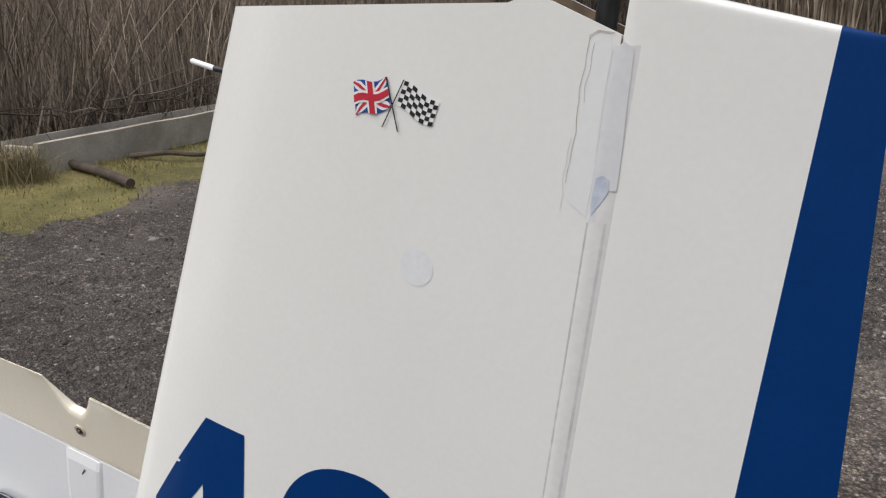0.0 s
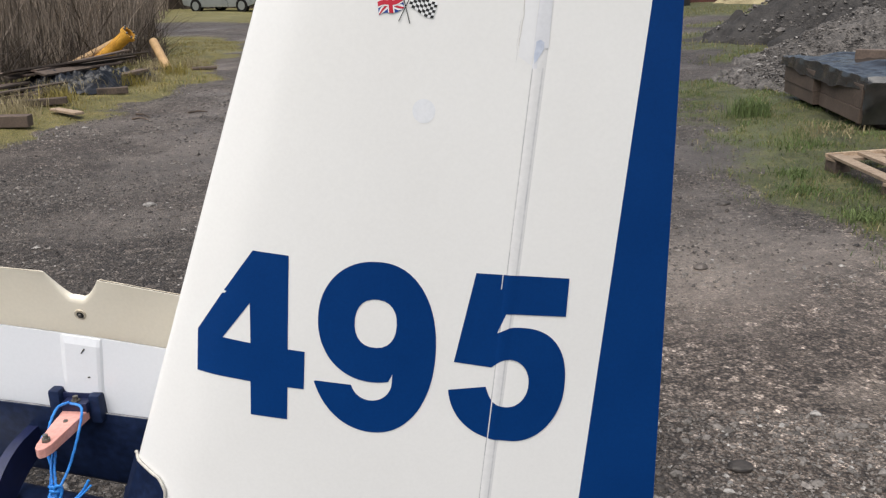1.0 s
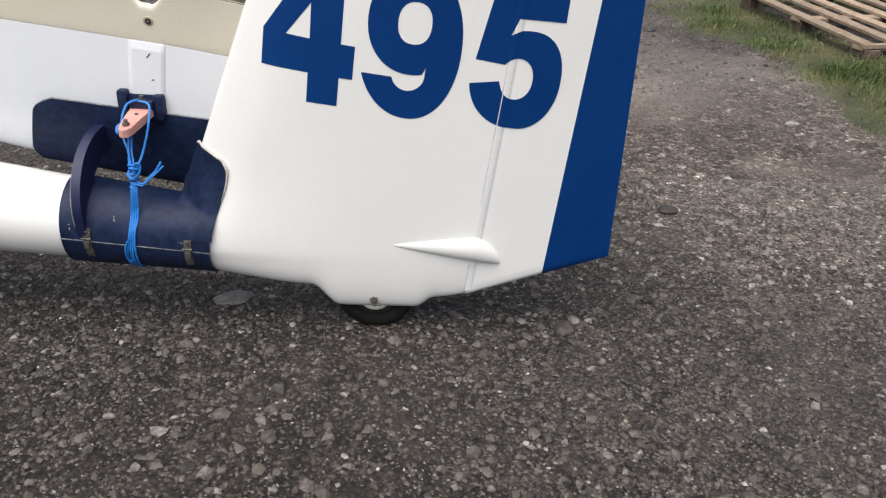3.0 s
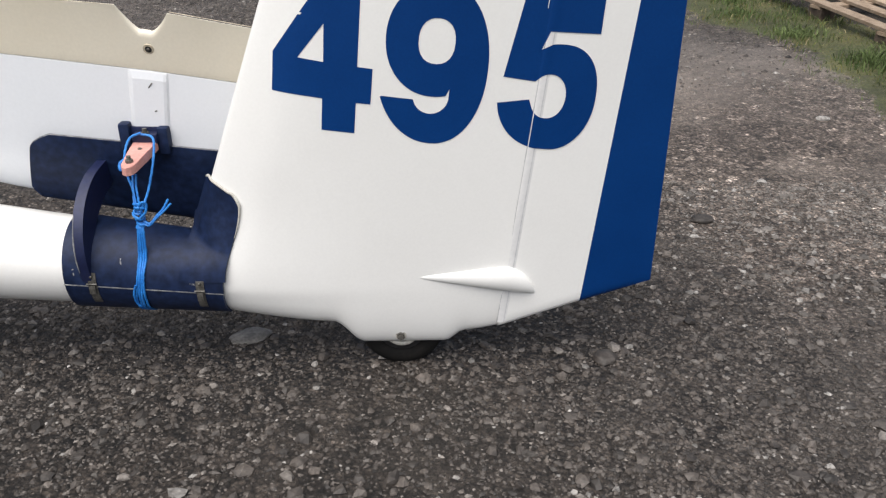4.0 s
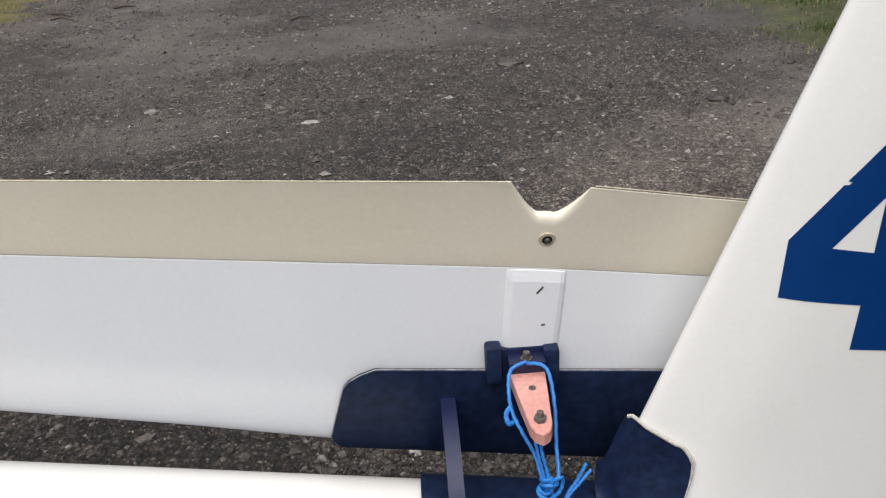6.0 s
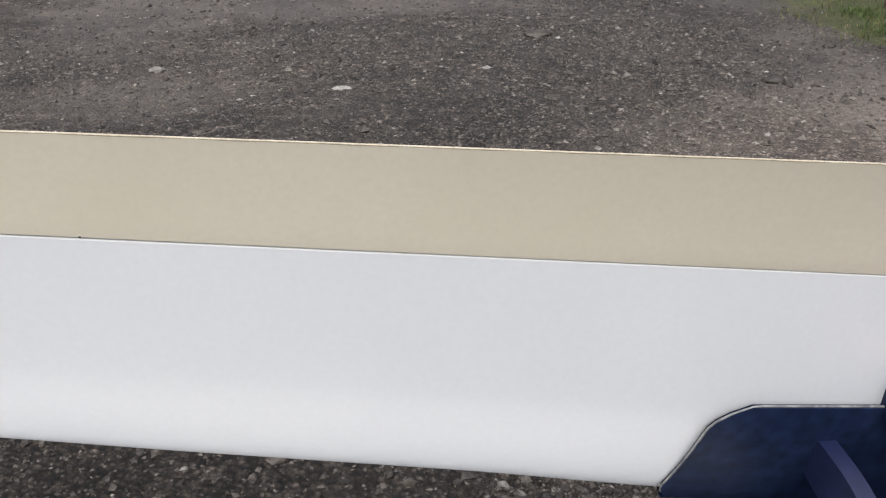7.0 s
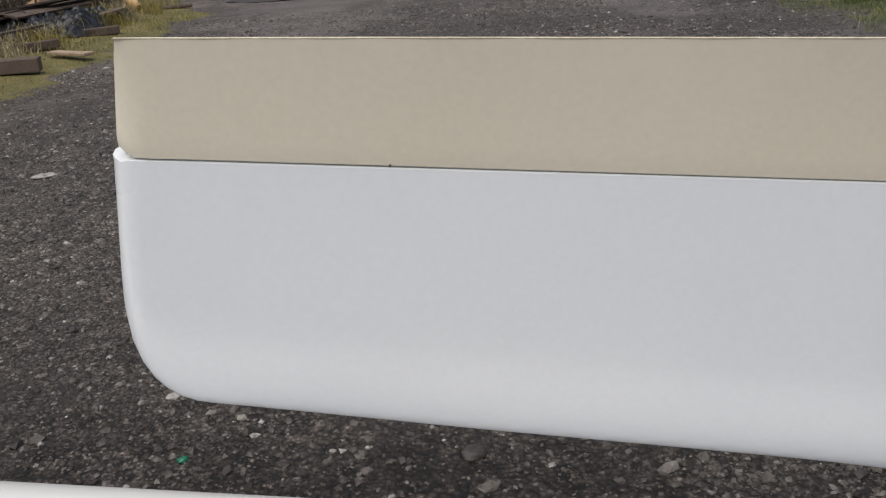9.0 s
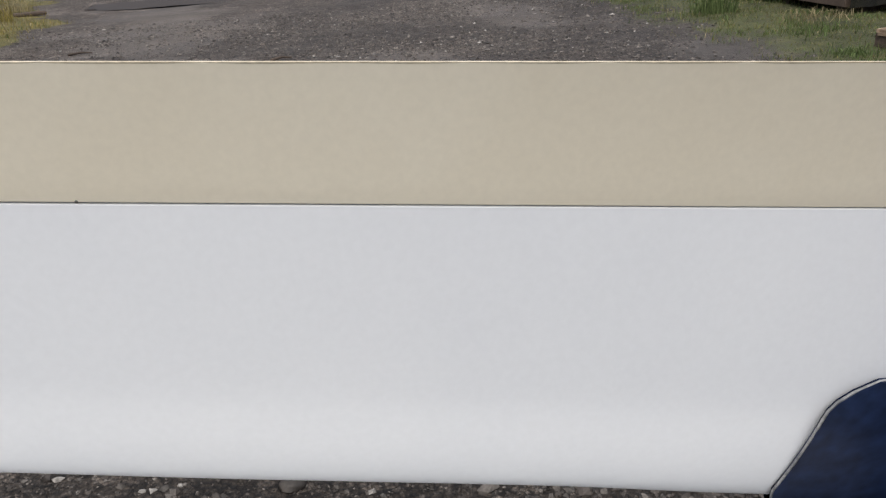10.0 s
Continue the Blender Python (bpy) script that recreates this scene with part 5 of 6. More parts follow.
skin(bm, rows, closed=True, cap=True)
part("channel", bm, CONCRETE, trough, shade=False)
for d in (0.02, 2.86):
    bm = bmesh.new()
    slab(bm, T0 + ax * d + Vector((0, 0, 0.13 + 0.012 * d)), (0.40, 0.05, 0.24), Matrix.Rotation(math.atan2(-ax.x, ax.y), 4, "Z"), 0.008)
    part("end_wall", bm, CONCRETE, trough, shade=False)
# dark beam set low, added to show the trough's shaded inside
bm = bmesh.new()
plank(bm, T0 + ax * 0.3 + sd * -0.02 + Vector((0, 0, 0.19)), T0 + ax * 2.25 + sd * -0.03 + Vector((0, 0, 0.22)), 0.22, 0.10, 0.01)
solo("brown_beam", bm, DARK_WOOD, "brown wooden beam standing in for the shaded inside of the trough", "beam", shade=False)
bm = bmesh.new()
tube(bm, curve_pts([(-5.62, 4.05, 0.115), (-5.1, 3.92, 0.11), (-4.62, 3.80, 0.075)], 6), [0.040] * 13, 12)
solo("small_log", bm, DARK_WOOD, "small dark log poking out from under the trough", "log")
bm = bmesh.new()
tube(bm, curve_pts([(-5.5, 4.6, 0.10), (-5.2, 4.75, 0.13), (-4.95, 4.95, 0.10), (-5.1, 5.5, 0.09)], 6), [0.028 - 0.0008 * i for i in range(19)], 8)
solo("bent_branch", bm, DARK_WOOD, "dark bent dead branch on the grass", "branch")
for a, b, w, h, mt, nm, lab in (
        ((-4.98, 6.15, 0.11), (-4.56, 6.25, 0.10), 0.15, 0.11, BROWN_BOARD, "sleeper_end", "short weathered timber block on the verge"),
        ((-4.84, 7.14, 0.075), (-4.40, 6.86, 0.070), 0.11, 0.03, WOOD, "pale_plank", "pale broken plank on the grass edge"),
        ((-5.50, 7.35, 0.10), (-4.95, 7.6, 0.11), 0.12, 0.07, DARK_WOOD, "sleeper_end", "short dark timber block on the verge"),
        ((-5.05, 8.45, 0.09), (-4.72, 8.6, 0.09), 0.10, 0.08, DARK_WOOD, "sleeper_end", "short dark timber block on the verge"),
        ((-5.60, 8.55, 0.12), (-5.08, 9.85, 0.20), 0.14, 0.04, BROWN_BOARD, "loose_board", "grey weathered board propped on the pile")):
    bm = bmesh.new()
    plank(bm, a, b, w, h, 0.008)
    solo(nm, bm, mt, lab, "timber", "timber on the verge", shade=False)
pile = random.Random(5)
for i in range(17):
    over = i >= 10
    ln = pile.uniform(1.5, 2.5) if over else pile.uniform(1.1, 2.0)
    y0 = 8.5 + pile.uniform(-0.3, 0.5) if over else 6.75 + pile.uniform(-0.3, 0.6)
    x0 = (-5.95 if over else -6.0) - pile.uniform(-0.30, 0.30)
    z0 = 0.27 + 0.014 * (i - 10) if over else 0.07 + 0.019 * i
    bm = bmesh.new()
    plank(bm, (x0, y0, z0), (x0 + ln * pile.uniform(0.02, 0.30), y0 + ln, z0 + pile.uniform(-0.05, 0.06)), pile.uniform(0.09, 0.17), 0.024, 0.003, roll=pile.uniform(-16, 16))
    solo("old_plank", bm, DARK_WOOD if i % 3 else BROWN_BOARD, "old damp plank in a loose pile beside the thicket", "plank", "loose plank pile", shade=False)
bm = bmesh.new()
rows = []
for i in range(91):
    row = []
    for k in range(61):
        u, v = i / 90, k / 60
        x, y = lerp(-6.2, -5.05, v), lerp(8.35, 10.15, u)
        e = 1 - max(abs(u - 0.5) * 2, abs(v - 0.5) * 2) ** 3
        z = 0.09 + 0.27 * max(e, 0) * (0.75 + 0.5 * noise.noise((x * 1.3, y * 1.3, 2))) + 0.10 * noise.noise((x * 3, y * 3 + x, 6)) + 0.08 * abs(noise.noise((x * 6 + y, y * 6, 1))) + 0.07 * abs(noise.noise((x * 12 - y * 4, y * 11, 3))) + 0.03 * abs(noise.noise((x * 25, y * 23, 3))) - 0.06
        row.append((x + 0.1 * noise.noise((y * 2, 1, 1)), y, max(z, 0.07)))
    rows.append(row)
skin(bm, rows)
solo("black_sheeting", bm, SHEETING, "crumpled black sheeting heaped on old planks", "sheeting")


def pipe(name, a, b, r, wall, mat, label, flange=False):
    a, b = Vector(a), Vector(b)
    d = (b - a).normalized()
    top = thing(name, tuple(a), label, "pipe")
    bm = bmesh.new()
    s = d.cross(Vector((0, 0, 1))).normalized()
    w = d.cross(s)
    prof_ = [(0, r), ((b - a).length, r), ((b - a).length, r - wall), (0, r - wall)]
    rows = []
    for i in range(25):
        t = 2 * math.pi * i / 24
        rows.append([a + d * l_ + (s * math.cos(t) + w * math.sin(t)) * q for l_, q in prof_])
    skin(bm, rows, closed=True)
    bmesh.ops.remove_doubles(bm, verts=bm.verts[:], dist=0.0001)
    part("barrel", bm, mat, top)
    if flange:
        bm = bmesh.new()
        prof_ = [(-0.03, r - wall), (-0.03, r * 1.35), (0.03, r * 1.35), (0.03, r - wall)]
        rows = []
        for i in range(25):
            t = 2 * math.pi * i / 24
            rows.append([b + d * l_ + (s * math.cos(t) + w * math.sin(t)) * q for l_, q in prof_])
        skin(bm, rows, closed=True)
        fl = part("flange", bm, mat, top, shade=False)
        for i in range(8):
            t = 2 * math.pi * i / 8
            c = b + (s * math.cos(t) + w * math.sin(t)) * r * 1.18
            bm = bmesh.new()
            tube(bm, [c + d * 0.02, c + d * 0.055], 0.018, 6)
            part("flange_bolt", bm, STEEL, fl)
    return top


pipe("yellow_pipe", (-6.62, 11.30, 0.12), (-5.98, 11.32, 0.60), 0.095, 0.012, YELLOW, "yellow flanged pipe propped on the plank pile", True)
pipe("buff_pipe", (-7.05, 11.2, 0.09), (-6.25, 11.55, 0.50), 0.065, 0.012, BUFF, "buff clay pipe leaning beside the yellow one")
pipe("yellow_pipe", (-5.28, 11.05, 0.08), (-5.86, 11.9, 0.44), 0.068, 0.010, BUFF, "faded yellow-buff pipe leaning up from the verge grass")
for c, s in (((-5.55, 11.2, 0.05), (0.45, 0.3, 0.10)), ((-4.9, 11.5, 0.05), (0.4, 0.12, 0.05)), ((-5.83, 11.86, 0.17), (0.13, 0.13, 0.36))):
    bm = bmesh.new()
    slab(bm, c, s, turned(24), 0.02)
    solo("rubble_lump", bm, DARK_WOOD, "dark damp timber lump on the verge", "rubble", shade=False)

# puddle
bm = bmesh.new()
rim_ = []
for i in range(96):
    a = 2 * math.pi * i / 96
    k = 0.92 + 0.30 * noise.noise((math.cos(a) * 1.5, math.sin(a) * 1.5, 4)) + 0.14 * noise.noise((math.cos(a) * 5, math.sin(a) * 5, 8))
    rim_.append(bm.verts.new((PUDDLE[0] + PUDDLE[2] * k * math.cos(a), PUDDLE[1] + PUDDLE[3] * k * math.sin(a), -0.014)))
bm.faces.new(rim_)
solo("puddle", bm, WATER, "muddy brown puddle in the gravel track", "puddle", kind="structure", shade=False)

# ---- far end of the yard ----
def crate(name, c, size, mat, label, ribs=0, deg=0.0):
    """A steel box with ribs and a rim."""
    top = thing(name, (c[0], c[1], 0.0), label, "container")
    mt = Matrix.Translation((c[0], c[1], 0)) @ turned(deg)
    bm = bmesh.new()
    slab(bm, mt @ Vector((0, 0, size[2] / 2 + c[2])), size, turned(deg), 0.02)
    part("body", bm, mat, top, shade=False)
    for i in range(ribs):
        x = lerp(-size[0] / 2 + 0.08, size[0] / 2 - 0.08, i / max(ribs - 1, 1))
        bm = bmesh.new()
        slab(bm, mt @ Vector((x, -size[1] / 2 - 0.03, size[2] / 2 + c[2])), (0.07, 0.06, size[2] * 0.94), turned(deg), 0.008)
        part("rib", bm, mat, top, shade=False)
    bm = bmesh.new()
    slab(bm, mt @ Vector((0, 0, size[2] + c[2])), (size[0] + 0.08, size[1] + 0.08, 0.08), turned(deg), 0.012)
    part("rim", bm, mat, top, shade=False)
    return top


crate("steel_skip", (4.3, 34.0, 0.75), (2.2, 1.6, 0.9), RUST, "rust-red steel skip raised on stands", 5, 4)
for x in (3.5, 5.1):
    bm = bmesh.new()
    slab(bm, (x, 33.7, 0.375), (0.5, 0.9, 0.75), None, 0.02)
    solo("stand", bm, DARK_WOOD if x < 4 else RUST, "dark stand under the steel skip", "stand", shade=False)
crate("steel_skip", (7.2, 35.5, 0.0), (2.6, 1.8, 1.7), RUST, "rust-red steel skip on the ground", 6, -6)
bm = bmesh.new()
rows = []
for i in range(13):
    a = math.pi * i / 12
    rows.append([(5.25 + 0.42 * math.sin(a) * math.cos(b) * (1 + 0.35 * noise.noise((a * 1.5, b * 0.9, 1))), 33.1 + 0.3 * math.sin(a) * math.sin(b), 1.28 + 0.22 * math.cos(a) + 0.09 * noise.noise((a * 2, math.cos(b) * 2, 5))) for b in (2 * math.pi * k / 16 for k in range(16))])
skin(bm, rows, closed=True)
solo("orange_tarpaulin", bm, ORANGE, "bundled orange-red tarpaulin on the skip", "tarpaulin")
bm = bmesh.new()
rows = []
for i in range(17):
    a = math.pi * i / 16
    rows.append([(4.95 + 0.36 * math.sin(a) * math.cos(b) * (1 + 0.2 * noise.noise((math.cos(b), math.sin(b), a))) + 0.14 * math.cos(a), 31.6 + 0.34 * math.sin(a) * math.sin(b), max(0.30 + 0.34 * math.cos(a) + 0.08 * noise.noise((a * 2, b, 3)), 0.0)) for b in (2 * math.pi * k / 20 for k in range(20))])
skin(bm, rows, closed=True)
solo("white_sack", bm, WHITE_BAG, "slumped white bulk sack on the grass", "sack")
for c, s, mt, lab in (((5.62, 32.2, 0.42), (0.5, 0.6, 0.84), BLACK, "dark plastic bin"), ((3.05, 31.8, 0.36), (0.55, 0.4, 0.72), WHITE_PVC, "dirty white cabinet standing on the ground"), ((3.65, 31.9, 0.38), (0.5, 0.4, 0.7), BLACK, "dark plastic bin")):
    bm = bmesh.new()
    slab(bm, c, s, turned(8), 0.04)
    solo("bin" if mt is BLACK else "cabinet", bm, mt, lab + " across the yard", "bin" if mt is BLACK else "cabinet", shade=False)
heap("scrap_heap", 1.6, 33.5, 1.7, 1.5, 0.85, HEAP_GREY, "heap of grey scrap and rubble", 30, seed=9.0, rough_=0.4)
heap("straw_heap", 9.6, 33.0, 2.6, 1.6, 0.8, STRAW, "heap of dry straw-coloured cuttings", 30, seed=11.0, rough_=0.3)

# parked car, far down the track
car = thing("parked_car", (-13.8, 37.2, 0.0), "grey-green car parked at the end of the track", "car")
cm = Matrix.Translation((-13.8, 37.2, 0.0)) @ turned(-20)
bm = bmesh.new()
sect = [(-2.1, 0.55, 0.62), (-2.05, 0.35, 0.80), (-1.6, 0.28, 0.92), (-0.9, 0.26, 0.98), (0.9, 0.26, 0.98), (1.7, 0.28, 0.95), (2.05, 0.38, 0.85), (2.1, 0.5, 0.7)]
skin(bm, [[cm @ Vector((sx, sy, zz)) for sy, zz in ((-0.86, lo), (-0.88, (lo + hi) / 2), (-0.80, hi), (0.80, hi), (0.88, (lo + hi) / 2), (0.86, lo))] for sx, lo, hi in sect], closed=True, cap=True)
part("body", bm, CAR_PAINT, car)
bm = bmesh.new()
skin(bm, [[cm @ Vector((sx, sy * w, zz)) for sy, zz in ((-0.78, 0.95), (-0.66, hi), (0.66, hi), (0.78, 0.95))] for sx, w, hi in ((-1.95, 1.0, 0.97), (-1.3, 0.98, 1.40), (0.3, 0.98, 1.46), (1.15, 1.0, 0.98))], closed=True, cap=True)
part("cabin", bm, GLASS_DARK, car)
for wx in (-1.3, 1.35):
    for wy in (-0.80, 0.80):
        bm = bmesh.new()
        tube(bm, [cm @ Vector((wx, wy - 0.1, 0.31)), cm @ Vector((wx, wy + 0.1, 0.31))], 0.31, 24)
        wh = part("wheel", bm, RUBBER, car)
        bm = bmesh.new()
        tube(bm, [cm @ Vector((wx, wy - 0.108, 0.31)), cm @ Vector((wx, wy + 0.108, 0.31))], 0.19, 18)
        part("rim", bm, CAR_PAINT, wh)
for wy in (-0.62, 0.62):
    bm = bmesh.new()
    slab(bm, cm @ Vector((2.09, wy, 0.72)), (0.06, 0.34, 0.14), turned(-20), 0.02)
    part("headlight", bm, WHITE_PVC, car)
bm = bmesh.new()
slab(bm, cm @ Vector((2.13, 0, 0.46)), (0.05, 1.5, 0.16), turned(-20), 0.02)
part("bumper", bm, WHITE_PVC, car)


# ---- gravel, stones, grass, thicket ----
rng = np.random.default_rng(7)


def ico():
    p = (1 + 5 ** 0.5) / 2
    v = np.array([(-1, p, 0), (1, p, 0), (-1, -p, 0), (1, -p, 0), (0, -1, p), (0, 1, p), (0, -1, -p), (0, 1, -p), (p, 0, -1), (p, 0, 1), (-p, 0, -1), (-p, 0, 1)], float)
    f = np.array([(0, 11, 5), (0, 5, 1), (0, 1, 7), (0, 7, 10), (0, 10, 11), (1, 5, 9), (5, 11, 4), (11, 10, 2), (10, 7, 6), (7, 1, 8), (3, 9, 4), (3, 4, 2), (3, 2, 6), (3, 6, 8), (3, 8, 9), (4, 9, 5), (2, 4, 11), (6, 2, 10), (8, 6, 7), (9, 8, 1)])
    return v / np.linalg.norm(v[0]), f


def octa():
    return np.array([(1, 0, 0), (-1, 0, 0), (0, 1, 0), (0, -1, 0), (0, 0, 1), (0, 0, -1)], float), np.array([(0, 2, 4), (2, 1, 4), (1, 3, 4), (3, 0, 4), (2, 0, 5), (1, 2, 5), (3, 1, 5), (0, 3, 5)])


def stones(name, xs, ys, size, mats, pick, label, shape, ragged=0.24, sit=0.15):
    """Many small broken stones in one mesh."""
    base, tri = shape
    n, nv, nf = len(xs), len(base), len(tri)
    v = base[None] * (1 + ragged * rng.standard_normal((n, nv, 1)).clip(-1.6, 1.6)) + 0.8 * ragged * rng.standard_normal((n, nv, 3)).clip(-1.5, 1.5)
    v = v * (size[:, None, None] * np.stack([rng.uniform(0.75, 1.35, n), rng.uniform(0.65, 1.1, n), rng.uniform(0.4, 0.8, n)], 1)[:, None, :])
    a = rng.uniform(0, 2 * np.pi, n)
    c, s = np.cos(a)[:, None], np.sin(a)[:, None]
    x, y = v[..., 0] * c - v[..., 1] * s, v[..., 0] * s + v[..., 1] * c
    z0 = np.array([ground_z(float(p), float(q)) for p, q in zip(xs, ys)])
    v = np.stack([x + xs[:, None], y + ys[:, None], v[..., 2] + (z0 + size * sit)[:, None]], 2)
    f = (tri[None] + nv * np.arange(n)[:, None, None]).reshape(-1, 3)
    ob = raw(name, v.reshape(-1, 3).tolist(), f.tolist(), mats, mat_index=np.repeat(pick, nf).tolist())
    return tagged(ob, label, "gravel", kind="stuff")


def strewn(xs, ys, low):
    """Keep stones off the grass and thin them where mud lies bare."""
    dens = np.array([0.62 + 0.7 * noise.noise((float(p) * 0.9, float(q) * 0.9, 5)) for p, q in zip(xs, ys)]).clip(low, 1)
    dens = dens * (1 - 0.8 * np.array([mud_at(float(p), float(q)) for p, q in zip(xs, ys)]))
    ok = (rng.uniform(0, 1, len(xs)) < dens) & np.array([turf_at(float(p), float(q)) < 0.5 for p, q in zip(xs, ys)])
    return xs[ok], ys[ok]




def stone_kind(xs, ys, pale):
    """Dark damp stones, a few pale ones, drier ones outside the damp and the painted shade."""
    dry_ = np.array([smooth(0.25, 0.85, dry_shade_at(p, q)) for p, q in zip(xs.tolist(), ys.tolist())])
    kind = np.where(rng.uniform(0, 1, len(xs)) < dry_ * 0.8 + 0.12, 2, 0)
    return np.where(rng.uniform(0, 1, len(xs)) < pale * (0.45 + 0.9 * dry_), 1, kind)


def patch_of(n, x0, x1, y0, y1, low):
    return strewn(rng.uniform(x0, x1, n), rng.uniform(y0, y1, n), low)


# fine chips, half sunk in the earth: round the tail, under the tailplane and beyond
fields = [patch_of(80000, -1.0, 2.0, -0.8, 1.1, 0.35), patch_of(62000, -3.2, -0.2, 0.1, 2.0, 0.35), patch_of(45000, -3.6, 2.1, 1.8, 4.4, 0.3)]
xs, ys = (np.concatenate([f[k] for f in fields]) for k in (0, 1))
size = np.exp(rng.normal(math.log(0.0034), 0.38, len(xs))).clip(0.0016, 0.009) * np.array([lerp(1.0, 1.7, smooth(1.8, 2.6, q)) for q in ys.tolist()])
stones("gravel", xs, ys, size, [STONE, PALE_STONE, DRY_STONE], stone_kind(xs, ys, 0.03), "loose dark grey-brown gravel with a few pale chips", octa(), 0.24, 0.1)
# larger rounded stones
fields = [patch_of(17000, -1.0, 2.0, -0.8, 1.1, 0.3), patch_of(13000, -3.4, -0.2, 0.1, 2.2, 0.3)]
xs, ys = (np.concatenate([f[k] for f in fields]) for k in (0, 1))
size = np.exp(rng.normal(math.log(0.0056), 0.46, len(xs))).clip(0.0028, 0.019)
stones("gravel", xs, ys, size, [STONE, PALE_STONE, DRY_STONE], stone_kind(xs, ys, 0.07), "scattered rounded grey and pale stones sunk in the gravel", ico(), 0.14, 0.05)
xs, ys = patch_of(34000, -4.4, 2.4, 2.2, 9.5, 0.25)
size = np.exp(rng.normal(math.log(0.0098), 0.36, len(xs))).clip(0.005, 0.026)
stones("gravel", xs, ys, size, [STONE, PALE_STONE, DRY_STONE], stone_kind(xs, ys, 0.06), "scattered larger grey stones on the track", octa(), 0.2, 0.12)
# broken stone on the heaps
for cx, cy, rx, ry, h, cnt, big in ((4.75, 10.7, 1.6, 1.9, 0.80, 3500, 0.013), (3.25, 9.2, 0.75, 1.3, 0.20, 1500, 0.013), (6.5, 15.4, 3.1, 3.0, 1.75, 2200, 0.022)):
    ra, rb = np.sqrt(rng.uniform(0, 0.9, cnt)), rng.uniform(0, 2 * np.pi, cnt)
    ob = stones("heap_stones", cx + rx * ra * np.cos(rb), cy + ry * ra * np.sin(rb), np.exp(rng.normal(math.log(big), 0.4, cnt)), [HEAP_GREY, PALE_STONE], (rng.uniform(0, 1, cnt) < 0.08).astype(int), "broken grey stones lying on the heap", ico())
    co = np.array([tuple(v.co) for v in ob.data.vertices])
    ob.data.vertices.foreach_set("co", (co + np.repeat(h * np.stack([0 * ra, 0 * ra, 1 - ra], 1), 12, 0)).ravel())


def boulder(x, y, r, flat, mat, label, deg=0.0, long=1.4):
    bm = bmesh.new()
    bmesh.ops.create_icosphere(bm, subdivisions=3, radius=1.0)
    for v in bm.verts:
        k = 1 + 0.22 * noise.noise(v.co * 1.7 + Vector((x * 9, y * 9, 0))) + 0.08 * noise.noise(v.co * 4 + Vector((y, x, 3)))
        v.co = turned(deg) @ Vector((v.co.x * r * long * k, v.co.y * r * k, v.co.z * r * flat * k))
        v.co += Vector((x, y, ground_z(x, y) + r * flat * 0.30))
    return solo("stone", bm, mat, label, "stone", "stones on the gravel")


for x, y, r, flat, pale, deg, long in ((-0.387, 0.085, 0.034, 0.3, 1, 25, 1.5), (0.487, -0.006, 0.028, 0.5, 0, 60, 1.1), (-1.197, 3.14, 0.026, 0.3, 1, 0, 1.8), (-2.078, 3.50, 0.032, 0.5, 1, 20, 1.3),
                                       (0.832, 3.01, 0.04, 0.5, 0, 0, 1.3), (-0.066, 4.05, 0.055, 0.4, 0, 10, 1.5), (1.114, 2.46, 0.03, 0.6, 0, 40, 1.2), (0.929, 0.774, 0.028, 0.5, 0, 10, 1.3),
                                       (-3.22, 3.10, 0.035, 0.4, 1, 15, 1.6), (-3.38, 2.85, 0.028, 0.5, 1, 70, 1.3), (1.72, 1.79, 0.022, 0.5, 1, 0, 1.4), (-1.40, 0.77, 0.022, 0.6, 0, 30, 1.2),
                                       (-0.954, -0.09, 0.02, 0.6, 1, 0, 1.3), (-1.7, 4.4, 0.03, 0.5, 0, 30, 1.2), (1.45, 3.6, 0.03, 0.5, 0, 30, 1.6)):
    boulder(x, y, r, flat, PALE_STONE if pale else STONE, "pale flat stone lying in the gravel" if pale else "dark stone half sunk in the gravel", deg, long)


boulder(-2.068, 1.075, 0.014, 0.5, PALE_STONE, "pale cream stone lying in the gravel", 20, 1.3)
boulder(-1.981, 0.827, 0.010, 0.6, GREEN_GLASS, "chip of green bottle glass in the gravel", 40, 1.2)


def blades(name, xs, ys, lo, hi, wide, mats, pick, label, lean=0.6, zbase=0.0):
    """Grass blades as bent ribbons in one mesh."""
    n = len(xs)
    a, h = rng.uniform(0, 2 * np.pi, n), rng.uniform(lo, hi, n)
    t, ln = rng.uniform(0, 2 * np.pi, n), rng.uniform(0.1, lean, n) * h
    w = wide * rng.uniform(0.6, 1.3, n)
    z0 = np.array([ground_z(float(p), float(q)) for p, q in zip(xs, ys)]) - 0.006 + zbase
    dx, dy, lx_, ly_ = np.cos(a) * w / 2, np.sin(a) * w / 2, np.cos(t) * ln, np.sin(t) * ln
    v = np.stack([np.stack([xs - dx, ys - dy, z0], 1), np.stack([xs + dx, ys + dy, z0], 1),
                  np.stack([xs + lx_ * 0.35 - dx * 0.8, ys + ly_ * 0.35 - dy * 0.8, z0 + h * 0.6], 1), np.stack([xs + lx_ * 0.35 + dx * 0.8, ys + ly_ * 0.35 + dy * 0.8, z0 + h * 0.6], 1),
                  np.stack([xs + lx_, ys + ly_, z0 + h * (1 - 0.3 * ln / h)], 1)], 1).reshape(-1, 3)
    b = 5 * np.arange(n)
    f = [(i, i + 1, i + 3, i + 2) for i in b.tolist()]
    g = [(i + 2, i + 3, i + 4) for i in b.tolist()]
    ob = raw(name, v.tolist(), f + g, mats, mat_index=np.concatenate([pick, pick]).tolist())
    return tagged(ob, label, "grass", kind="stuff")


